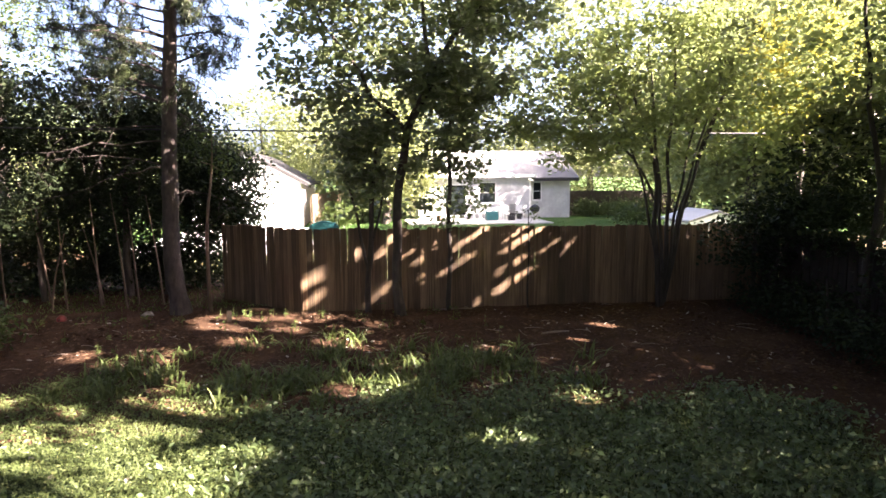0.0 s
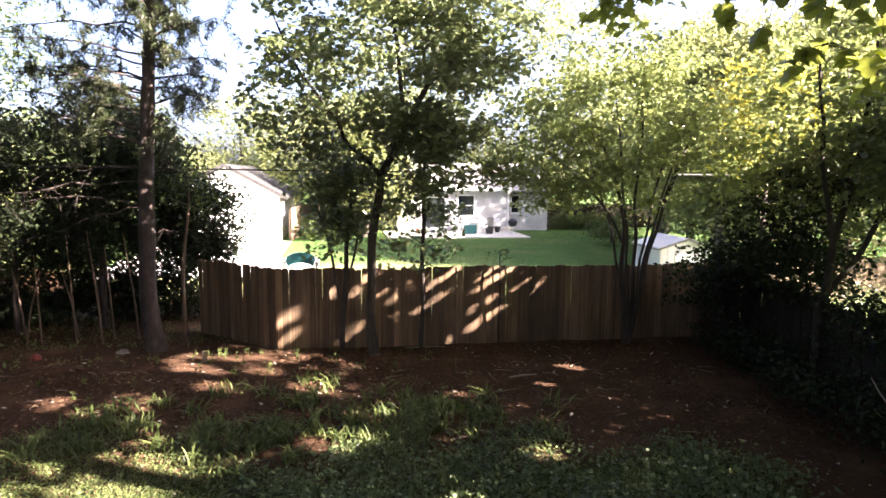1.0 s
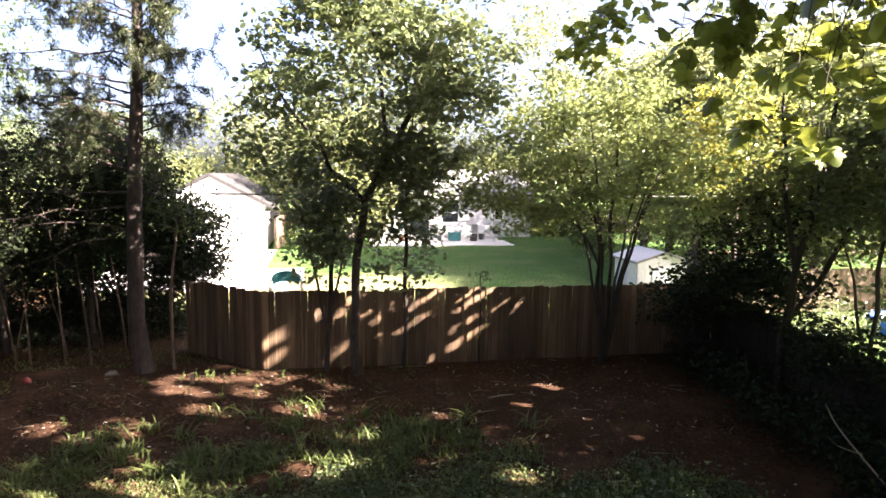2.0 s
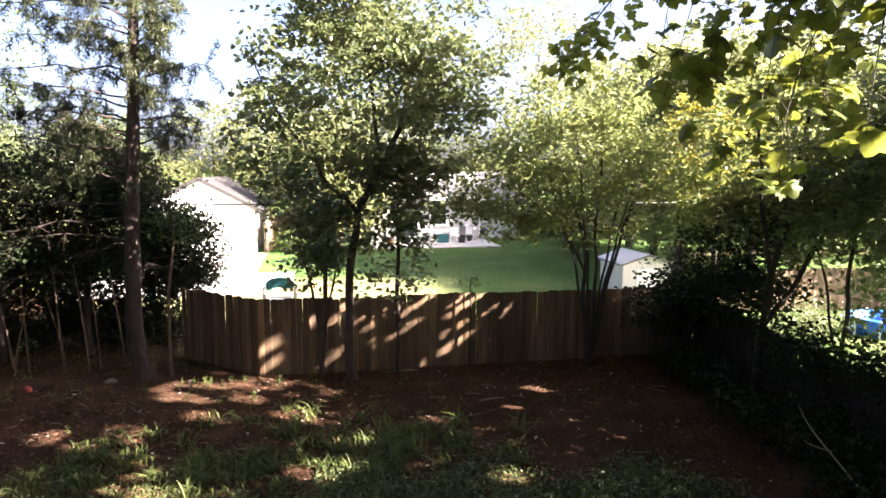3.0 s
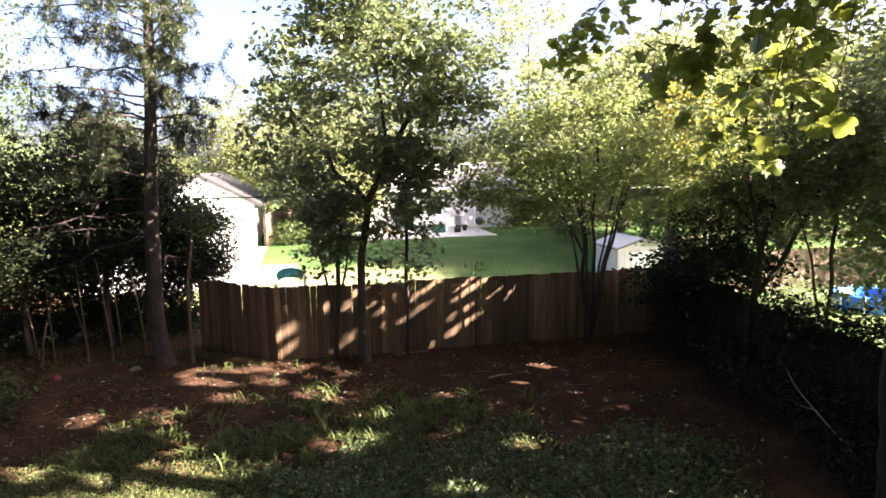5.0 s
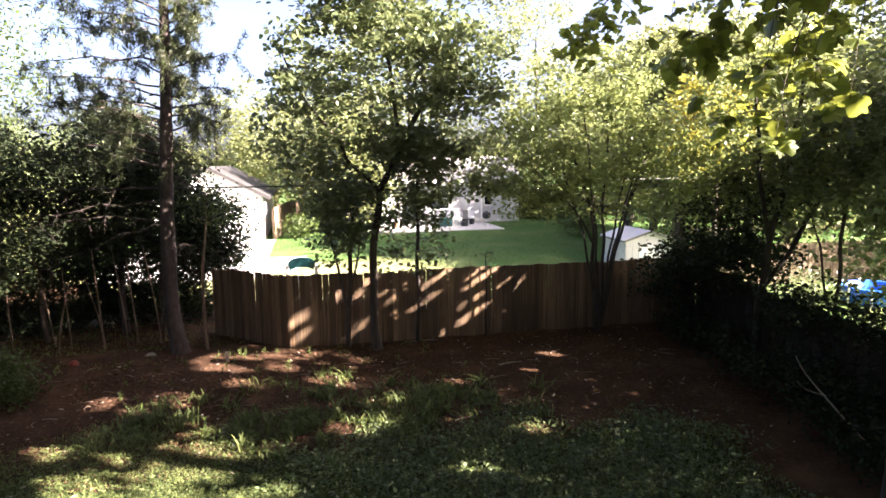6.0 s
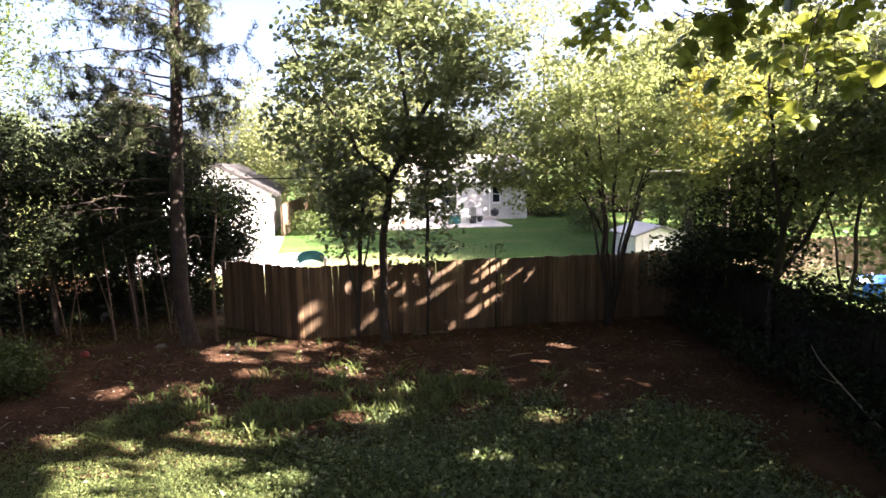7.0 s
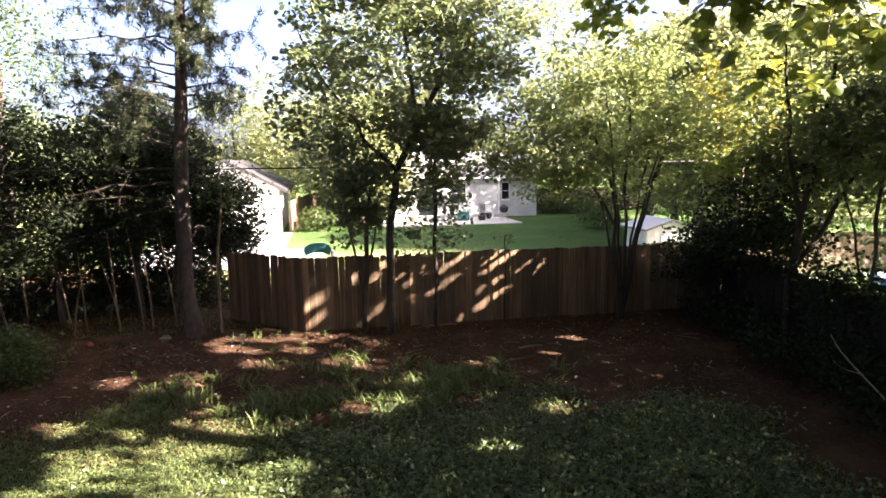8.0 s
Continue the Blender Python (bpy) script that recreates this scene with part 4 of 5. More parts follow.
    for q in range(30):
        t = r.uniform(0.0, 1.0)
        a = path[2].lerp(path[3], t * 2) if t < 0.5 else path[3].lerp(far_end, t * 2 - 1)
        b = a + Vector((r.gauss(-0.1, 0.55), r.gauss(0.1, 0.4), -r.uniform(0.1, 0.75)))
        tube("twig", [a, (a + b) / 2 + Vector((0, 0, 0.08)), b], [0.007, 0.005, 0.003])
        for n in range(6):
            leaf(a + (b - a) * r.uniform(0.3, 1.05) + Vector((r.gauss(0, 0.08), r.gauss(0, 0.08), r.gauss(0, 0.06))), r.uniform(0.13, 0.22))


leafy_bough()


# pine with drooping needle sprays
def pine():
    global rng
    rng = np.random.default_rng(31)
    foot = np.array([-4.0, 14.0, -0.25])
    top = thing("pine_tree", foot, "tall straight pine with drooping sparse needle boughs", "tree")
    c = curve_points([(-3.98, 14.0, -0.3, 0.30), (-4.02, 14.0, 0.15, 0.22), (-4.14, 14.0, 1.2, 0.18), (-4.06, 14.0, 4.0, 0.155), (-3.88, 14.0, 7.2, 0.12), (-3.8, 14.0, 10.5, 0.06), (-3.8, 14, 12.5, 0.02)])
    v, f = tube_arrays(c[:, :3] - foot, c[:, 3], 12, 0.05)
    ob = new("trunk", raw_mesh("trunk", v, f, BARK_PINE, True))
    ob.parent = top
    tubes, ps = [], []
    for k in range(84):
        z = 4.4 + 7.4 * (k / 84) ** 0.9
        i = int(np.argmin(np.abs(c[:, 2] - z)))
        a = c[i, :3]
        ang = k * 2.4 + rng.uniform(-0.4, 0.4)
        ln = rng.uniform(1.2, 2.9) * (1.15 - 0.05 * (z - 3))
        if k % 5 == 0:
            ang, ln = 3.14 + rng.uniform(-0.6, 0.6), rng.uniform(2.4, 3.6)
        if math.cos(ang) > 0.2 and z > 4.5:
            ln *= 0.6
        e = a + np.array([math.cos(ang) * ln, math.sin(ang) * ln * 0.8, rng.uniform(-0.1, 0.5)])
        t = np.linspace(0, 1, 7)[:, None]
        m = (a + e) / 2 + np.array([0, 0, 0.25])
        path = (1 - t) ** 2 * a + 2 * t * (1 - t) * m + t * t * e + rng.standard_normal((7, 3)) * 0.03
        v, f = tube_arrays(path - foot, np.linspace(0.028, 0.006, 7), 6)
        ob = new("bough", raw_mesh("bough", v, f, BARK_PINE, True))
        ob.parent = top
        for q in range(rng.integers(7, 14)):
            u = rng.uniform(0.3, 1.0)
            p = a + (e - a) * u + np.array([0, 0, 0.5 * u * (1 - u)])
            side = rng.standard_normal(3) * 0.25
            w = p + side + np.array([0, 0, -rng.uniform(0.1, 0.5)])
            tubes.append((np.array([p, (p + w) / 2 + np.array([0, 0, 0.05]), w]) - foot, [0.006, 0.005, 0.003]))
            n = 60
            s = rng.uniform(0, 1, (n, 1))
            ps.append(p + (w - p) * s + rng.standard_normal((n, 3)) * 0.05)
    # dead lower limbs, bare but for twigs
    for k in range(9):
        z = 2.8 + 0.3 * k + rng.uniform(-0.2, 0.2)
        a = c[int(np.argmin(np.abs(c[:, 2] - z))), :3]
        ang = 3.14 + rng.uniform(-0.75, 0.75) if k % 4 else rng.uniform(-0.6, 0.6)
        ln = rng.uniform(2.0, 3.8) if k % 4 else rng.uniform(0.8, 1.5)
        e = a + np.array([math.cos(ang) * ln, -0.3 + math.sin(ang) * ln * 0.7, rng.uniform(-1.0, 0.5)])
        t = np.linspace(0, 1, 9)[:, None]
        m = (a + e) / 2 + np.array([0, 0, 0.35])
        path = (1 - t) ** 2 * a + 2 * t * (1 - t) * m + t * t * e + rng.standard_normal((9, 3)) * 0.035
        path[0] = a
        v, f = tube_arrays(path - foot, np.linspace(0.02, 0.004, 9), 6)
        ob = new("dead_limb", raw_mesh("dead_limb", v, f, BARK_PINE, True))
        ob.parent = top
        for q in range(16):
            p = path[rng.integers(2, 9)]
            w = p + np.array([rng.normal(-0.1, 0.25), rng.normal(0, 0.2), -rng.uniform(0.05, 0.55)])
            tubes.append((np.array([p, (p + w) / 2 + rng.standard_normal(3) * 0.04, w]) - foot, [0.006, 0.005, 0.002]))
    v, f = joined_tubes(tubes)
    ob = tagged(new("branchwork", raw_mesh("branchwork", v, f, BARK_PINE, True)), kind="stuff")
    ob.parent = top
    p = np.concatenate(ps)
    v, f = leaf_arrays(p - foot, 0.15, 0.10, 0.9, 0.2)
    ob = tagged(new("crown", raw_mesh("crown", v, f, NEEDLE)), kind="stuff")
    ob.parent = top


pine()

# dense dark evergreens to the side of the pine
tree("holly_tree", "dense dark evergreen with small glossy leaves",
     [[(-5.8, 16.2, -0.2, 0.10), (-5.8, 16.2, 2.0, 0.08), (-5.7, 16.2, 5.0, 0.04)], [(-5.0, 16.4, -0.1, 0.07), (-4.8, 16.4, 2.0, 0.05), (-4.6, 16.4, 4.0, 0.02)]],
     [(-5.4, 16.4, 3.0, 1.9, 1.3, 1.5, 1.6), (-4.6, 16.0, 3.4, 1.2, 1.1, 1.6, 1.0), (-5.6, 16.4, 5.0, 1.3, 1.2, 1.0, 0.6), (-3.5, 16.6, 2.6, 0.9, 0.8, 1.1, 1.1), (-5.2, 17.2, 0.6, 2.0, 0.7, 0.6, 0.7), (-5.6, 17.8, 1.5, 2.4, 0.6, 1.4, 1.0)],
     670, 75, 0.115, LEAF_DARK_SHADE, seed=32, spread=0.27)
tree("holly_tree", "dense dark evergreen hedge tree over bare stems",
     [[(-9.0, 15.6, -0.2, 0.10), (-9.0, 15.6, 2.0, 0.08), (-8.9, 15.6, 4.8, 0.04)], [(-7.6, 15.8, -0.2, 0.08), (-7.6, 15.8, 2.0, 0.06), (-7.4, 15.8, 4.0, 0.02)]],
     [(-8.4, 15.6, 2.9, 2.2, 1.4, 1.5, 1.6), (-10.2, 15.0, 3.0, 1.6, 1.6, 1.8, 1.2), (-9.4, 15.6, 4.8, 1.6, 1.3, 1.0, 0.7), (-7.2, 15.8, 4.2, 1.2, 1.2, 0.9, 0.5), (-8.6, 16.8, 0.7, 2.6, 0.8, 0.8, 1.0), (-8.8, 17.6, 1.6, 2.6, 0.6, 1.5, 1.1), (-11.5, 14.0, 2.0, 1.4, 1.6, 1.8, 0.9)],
     720, 75, 0.115, LEAF_DARK_SHADE, seed=33, spread=0.28)
tree("background_tree", "pale tall feathery tree beyond the hedge",
     [[(-10.5, 20.0, -0.1, 0.2), (-10.4, 20.0, 5.0, 0.15), (-10.3, 20.0, 11.0, 0.05)]],
     [(-10.3, 20.0, 8.5, 2.4, 2.2, 3.2, 1.0)], 110, 60, 0.13, LEAF_SHRUB, seed=34, spread=0.45)


# bare stems under the hedge
def stems():
    r = random.Random(8)
    for k in range(11):
        x = (-7.2, -6.9, -6.75, -6.0, -5.85, -5.3, -5.15, -8.1, -8.6, -4.7, -4.6)[k] + r.uniform(-0.08, 0.08)
        y = r.uniform(14.5, 15.4)
        if abs(x + 4.0) < 0.5:
            continue
        z = float(gz(x, y))
        lean, h = r.uniform(-0.45, 0.35), r.uniform(1.5, 2.6)
        c = curve_points([(0, 0, -0.05, 0.024), (lean * 0.3, 0, h * 0.4, 0.02), (lean, 0.05, h, 0.009)])
        top = thing("sapling", (x, y, z), "thin pale bare sapling under the hedge", "sapling", "saplings under the hedge")
        v, f = tube_arrays(c[:, :3], c[:, 3], 6)
        ob = new("trunk", raw_mesh("trunk", v, f, BARK_PALE, True))
        ob.parent = top


stems()
tree("sapling", "thin pale sapling standing beside the pine",
     [[(-3.35, 14.0, -0.1, 0.045), (-3.42, 14.0, 1.2, 0.038), (-3.3, 14.0, 2.6, 0.03), (-3.2, 14.0, 3.8, 0.012)]],
     [(-3.2, 14.0, 3.4, 0.6, 0.5, 0.6, 1.0)], 18, 45, 0.08, LEAF_SHRUB, bark=BARK_PALE, seed=35, spread=0.2)
tree("bush", "low dark green leafy bush at the yard's edge",
     [[(-7.0, 11.4, -0.25, 0.03), (-7.0, 11.4, 0.4, 0.02), (-6.9, 11.4, 0.8, 0.01)]],
     [(-7.0, 11.4, 0.35, 0.75, 0.8, 0.6, 1.0)], 70, 50, 0.10, LEAF_SHRUB, seed=36, spread=0.17, category="shrub")

# trees behind the houses and along the right of the back lawn
BACK = [(-24, 50, 9, 4.0), (-16, 54, 9.5, 4.0), (-8.5, 58, 11, 4.4), (-3.5, 54, 12, 4.0), (2, 60, 19, 5.4), (9, 58, 22, 6.0), (15, 57, 8, 4.0), (20.5, 55, 21, 5.4), (26, 52, 15, 5.0), (33, 46, 15, 5.0), (-0.3, 45.5, 9, 3.2), (1.8, 41.5, 5.5, 2.0),
        (19.5, 30, 12, 4.0), (21, 23, 12, 4.0), (20.5, 37.0, 11.2, 4.4), (27, 30, 13, 4.5), (34, 19, 9, 3.6), (29, 22, 12, 4.2), (17.5, 26.5, 10, 3.2), (22.5, 41.0, 11.0, 4.4), (1.6, 39.6, 8.6, 2.5), (-14, 34, 6.5, 3.4), (-18, 26, 7, 3.6)]
for k, (x, y, h, r) in enumerate(BACK):
    z0 = float(gz(x, y))
    tree("background_tree", "broad leafy yellow-green tree in the distance", [[(x, y, z0 - 0.1, 0.28), (x + 0.2, y, z0 + 3, 0.22), (x, y, z0 + h * 0.75, 0.06)]],
         [(x, y, z0 + h * 0.58, r, r, h * 0.40, 1.0), (x + r * 0.3, y, z0 + h * 0.45, r * 0.9, r * 0.8, h * 0.25, 0.6)],
         (95 if -12 < x < 0 else 150) if y > 44 else 280, 50, 0.34 if y > 44 else 0.26, LEAF_MID if x < -12 else LEAF_FAR, seed=60 + k, spread=0.7, gaps=False)

tree("background_tree", "tall high-crowned tree in the next garden",
     [[(21.5, 17.2, -1.2, 0.22), (21.4, 17.1, 2.5, 0.18), (21.5, 17.0, 6.0, 0.12), (21.5, 17.0, 9.0, 0.05)]],
     [(21.3, 16.9, 7.6, 2.4, 2.4, 2.4, 1.0), (18.8, 17.0, 5.3, 1.7, 1.6, 1.4, 0.5)], 320, 50, 0.24, LEAF_MID, seed=59, spread=0.5, gaps=False)

for k, (x, y) in enumerate(((18.6, 22.6), (16.8, 25.2), (17.4, 28.6))):
    tree("background_tree", "tall high-crowned tree beside the shed",
         [[(x, y, -0.9, 0.22), (x - 0.1, y, 2.5, 0.18), (x, y, 6.0, 0.12), (x, y, 8.6, 0.05)]],
         [(x, y, 8.0, 3.1, 3.0, 2.5, 1.0)], 200, 50, 0.26, LEAF_FAR, seed=150 + k, spread=0.55, gaps=False)

# low dense growth that closes the view behind the houses and the next garden
LOW = [(-26, 46, 6, 4.0), (-18, 50, 6, 4.0), (-11, 53, 6, 4.0), (-1, 52, 6, 3.6), (19, 50, 6, 3.6), (25, 47, 6, 3.8), (31, 40, 6, 4.0), (34, 32, 6, 4.0), (33, 24, 5, 3.5), (31, 16, 5, 3.5), (29, 9, 5, 3.5), (-13, 26, 5, 3.2), (-15, 18, 5, 3.0)]
for k, (x, y, h, r) in enumerate(LOW):
    z0 = float(gz(x, y))
    tree("background_shrub", "dense leafy growth along the far boundary", [[(x, y, z0 - 0.1, 0.12), (x + 0.1, y, z0 + 1.5, 0.1), (x, y, z0 + h - 1, 0.04)]],
         [(x, y, z0 + h * 0.42, r, r * 0.8, h * 0.48, 1.0)], 90, 55, 0.26, LEAF_FAR, seed=140 + k, spread=0.6, gaps=False, category="shrub")

# lawn-edge shrubs near the house
for k, (x, y, r, h) in enumerate([(16.6, 44.6, 0.9, 1.1), (18.2, 44.4, 0.9, 0.9), (19.6, 44.2, 0.9, 1.0), (0.2, 41.0, 1.2, 1.6), (-1.2, 37.6, 1.0, 1.3), (15.6, 34.0, 1.2, 1.6)]):
    tree("shrub", "rounded green garden shrub", [[(x, y, float(gz(x, y)) - 0.05, 0.05), (x, y, h * 0.5, 0.03), (x, y, h, 0.01)]],
         [(x, y, h * 0.55, r, r, h * 0.5, 1.0)], 40, 55, 0.14, LEAF_SHRUB, seed=90 + k, spread=0.26, category="shrub", gaps=False)


# ---- overhead cable ----
def cable():
    c = [(x, 14.6, 3.97 + 0.00035 * (x - 3) ** 2) for x in np.linspace(-40, 46, 60)]
    v, f = tube_arrays(c, [0.02] * 60, 6)
    tagged(new("overhead_cable", raw_mesh("overhead_cable", v, f, CABLE, True)), "thin black overhead cable strung above the fence", "cable")


cable()


# ---- things in the back garden ----
def play_slide():
    top = thing("play_slide", (-1.05, 17.2, 0), "cream plastic play slide with a teal arched top", "play slide")
    bm = bmesh.new()
    n = 14
    pts = []
    for k in range(n + 1):
        a = math.pi * k / n
        pts.append((-0.40 * math.cos(a), 1.56 + 0.19 * math.sin(a)))
    inner = [(x * 0.84, 1.33 + (z - 1.56) * 0.7) for x, z in pts]
    prism(bm, pts + inner[::-1], -0.06, 0.06)
    part("arch", bm, TEAL, top, "teal plastic arch")
    for s in (-1, 1):
        part("side_post", new_box(s * 0.43 - 0.05, s * 0.43 + 0.05, -0.10, 0.25, 0.0, 1.52, bevel=0.03), CREAM, top)
    part("platform", new_box(-0.378, 0.378, -0.08, 0.7, 0.95, 1.02, bevel=0.015), CREAM, top)
    part("chute", prism(bmesh.new(), [(-0.30, 1.0), (0.30, 1.0), (0.30, 1.06), (-0.30, 1.06)], 0.7, 0.75), CREAM, top)
    bm = bmesh.new()
    a = [(-0.3, 0.75, 1.0), (0.3, 0.75, 1.0), (0.3, 2.2, 0.05), (-0.3, 2.2, 0.05)]
    lo = [bm.verts.new(p) for p in a]
    hi = [bm.verts.new((p[0], p[1], p[2] + 0.05)) for p in a]
    bm.faces.new(lo[::-1])
    bm.faces.new(hi)
    for k in range(4):
        bm.faces.new((lo[k], lo[(k + 1) % 4], hi[(k + 1) % 4], hi[k]))
    part("chute", bm, CREAM, top)
    for k in range(3):
        part("rung", new_box(-0.378, 0.378, -0.07, -0.03, 0.22 + 0.25 * k, 0.27 + 0.25 * k, bevel=0.01), CREAM, top)


play_slide()


def patio_chair(x, y, turn):
    top = thing("patio_chair", (x, y, 0.06), "white plastic patio chair", "chair", "patio chairs", turn=turn)
    part("seat", new_box(-0.25, 0.25, -0.24, 0.24, 0.40, 0.44, bevel=0.012), TRIM, top)
    bm = new_box(-0.25, 0.25, 0.21, 0.245, 0.441, 0.92, bevel=0.012)
    part("backrest", bm, TRIM, top)
    for sx in (-0.21, 0.21):
        part("armrest", new_box(sx * 1.25 - 0.03, sx * 1.25 + 0.03, -0.2, 0.205, 0.62, 0.65, bevel=0.008), TRIM, top)
        for sy in (-0.19, 0.19):
            part("leg", new_box(sx - 0.022, sx + 0.022, sy - 0.022, sy + 0.022, 0, 0.399), TRIM, top)


patio_chair(9.75, 41.6, 15)
patio_chair(7.9, 41.9, -20)
patio_chair(10.95, 42.3, 5)
for k, (x, y) in enumerate(((10.42, 42.45), (9.95, 40.55))):
    crate = thing("storage_crate", (x, y, 0.06), "grey plastic crates stacked against the house" if k == 0 else "low dark plastic crate on the patio", "crate")
    for q in range(3 if k == 0 else 1):
        part("crate", new_box(-0.2 + 0.02 * q, 0.2 + 0.02 * q, -0.15, 0.15, 0.33 * q, 0.33 * q + 0.25, bevel=0.015), STEEL if k == 0 else BLACK, crate)
        part("rim", new_box(-0.22 + 0.02 * q, 0.22 + 0.02 * q, -0.17, 0.17, 0.33 * q + 0.251, 0.33 * q + 0.33, bevel=0.01), STEEL if k == 0 else BLACK, crate)
bin_ = thing("storage_box", (8.7, 40.9, 0.06), "teal plastic storage box on the patio", "storage box")
part("body", new_box(-0.4, 0.4, -0.25, 0.25, 0, 0.5, bevel=0.03), TEAL, bin_)
part("lid", new_box(-0.43, 0.43, -0.28, 0.28, 0.501, 0.57, bevel=0.02), TEAL, bin_)
table = thing("patio_table", (8.9, 42.2, 0.06), "white plastic patio table", "table")
part("tabletop", new_box(-0.8, 0.8, -0.4, 0.4, 0.70, 0.74, bevel=0.01), TRIM, table)
for sx in (-0.7, 0.7):
    for sy in (-0.3, 0.3):
        part("leg", new_box(sx - 0.03, sx + 0.03, sy - 0.03, sy + 0.03, 0, 0.699), TRIM, table)
for x, y, s, m in ((10.2, 41.3, 1.0, BLACK), (10.75, 41.6, 0.9, BLACK), (10.0, 40.8, 0.8, BLACK), (5.2, 41.0, 0.8, CLAY)):
    pot = thing("plant_pot", (x, y, 0.06), "dark plastic plant pot on the patio" if m is BLACK else "reddish clay plant pot on the patio", "pot", "patio pots")
    part("pot", lathe(bmesh.new(), [(0.16 * s, 0), (0.22 * s, 0.36 * s), (0.24 * s, 0.36 * s), (0.24 * s, 0.42 * s), (0.20 * s, 0.42 * s), (0.19 * s, 0.36 * s)], 18), m, pot, smooth=False)
grill = thing("kettle_grill", (11.35, 39.9, 0.06), "black kettle grill on three legs", "grill")
part("bowl", lathe(bmesh.new(), [(0.08, 0.52), (0.22, 0.58), (0.29, 0.70), (0.30, 0.78)], 20), BLACK, grill, smooth=True)
part("lid", lathe(bmesh.new(), [(0.31, 0.785), (0.29, 0.90), (0.20, 1.0), (0.06, 1.05)], 20), BLACK, grill, smooth=True)
part("handle", new_box(-0.06, 0.06, -0.015, 0.015, 1.051, 1.09, bevel=0.008), BLACK, grill)
for k in range(3):
    a = k * 2.09
    v, f = tube_arrays([(0.14 * math.cos(a), 0.14 * math.sin(a), 0.555), (0.30 * math.cos(a), 0.30 * math.sin(a), 0.0)], [0.014, 0.014], 6)
    ob = new("leg", raw_mesh("leg", v, f, STEEL))
    ob.parent = grill


# ---- the next garden: blue paddling pool and plants ----
def pool():
    x, y = 20.9, 18.0
    z = float(gz(x, y))
    top = thing("paddling_pool", (x, y, z), "round bright blue plastic paddling pool", "pool")
    part("rim", lathe(bmesh.new(), [(1.25, 0), (1.32, 0.3), (1.33, 0.62), (1.26, 0.66), (1.2, 0.6), (1.19, 0.3)], 32), BLUE, top, smooth=True)
    for k in range(10):
        a = k * 0.628
        ob = part("post", new_box(-0.03, 0.03, -0.03, 0.03, 0, 0.7, bevel=0.008), TRIM, top)
        ob.matrix_basis = pose(1.38 * math.cos(a), 1.38 * math.sin(a), 0, 0, 0, math.degrees(a))


pool()
for k, (x, y, r, h) in enumerate([(14.6, 16.5, 0.8, 0.9), (13.4, 14.6, 0.7, 0.8), (16.4, 18.2, 0.9, 1.0), (12.6, 16.2, 0.7, 0.9), (15.4, 13.2, 0.6, 0.7), (17.0, 17.0, 0.8, 1.1), (14.2, 18.6, 0.9, 1.3), (18.6, 18.8, 0.9, 1.2)]):
    z0 = float(gz(x, y))
    tree("garden_plant", "sunlit leafy grey-green garden plant", [[(x, y, z0 - 0.05, 0.03), (x, y, z0 + h * 0.5, 0.02), (x, y, z0 + h, 0.01)]],
         [(x, y, z0 + h * 0.55, r, r, h * 0.5, 1.0)], 30, 40, 0.10, LEAF_MID, seed=110 + k, spread=0.22, category="plant", gaps=False)


# ---- grass, lily clumps, litter ----
def scatter(name, label, p, size, aspect, mat, droop, up, category):
    v, f = leaf_arrays(p, size, aspect, droop, up)
    tagged(new(name, raw_mesh(name, v, f, mat)), label, category, kind="stuff")


def near_edge(x, y):
    return 8.3 + 0.5 * np.sin(x * 1.1) + 0.35 * np.sin(x * 2.7 + 1.0) + 1.0 * np.clip(-1.2 - x, 0, 1)


rng = np.random.default_rng(71)
n = 95000
x, y = rng.uniform(-7.5, 7.0, n), rng.uniform(3.6, 10.2, n)
keep = (y < near_edge(x, y) + rng.normal(0, 0.28, n)) & (x < 5.6 + 0.4 * np.sin(y * 2) + rng.normal(0, 0.3, n)) & ((x < -0.9 + rng.normal(0, 0.7, n)) | (rng.random(n) < 0.35))
x, y = x[keep], y[keep]
p = np.stack([x, y, gz(x, y) + rng.uniform(0.01, 0.07, len(x))], 1)
scatter("ground_cover", "low green lawn weeds and clover in the grass", p, 0.05, 0.42, GRASS, -0.25, 0.55, "lawn")
n = 60000
x, y = rng.uniform(-3.0, 7.0, n), rng.uniform(3.6, 10.2, n)
patchy = np.sin(x * 2.1 + 1.3 * np.sin(y * 1.7)) * np.sin(y * 2.3 + 1.1 * np.sin(x * 1.9))
keep = (y < near_edge(x, y) + 0.25 + 0.5 * patchy + rng.normal(0, 0.30, n)) & (x < 5.9 + 0.4 * np.sin(y * 2) + rng.normal(0, 0.3, n)) & (x > -1.2 + rng.normal(0, 0.6, n)) & (rng.random(n) < 0.62 + 0.38 * patchy)
x, y = x[keep], y[keep]
v, f = leaf_arrays(np.stack([x, y, gz(x, y) + rng.uniform(0.0, 0.14, len(x))], 1), 0.080, 0.60, -0.3, 0.1)
tagged(new("violet_patch", raw_mesh("violet_patch", v, f, VIOLET)), "dense carpet of broad-leaved dark green weeds", "ground cover", kind="stuff")


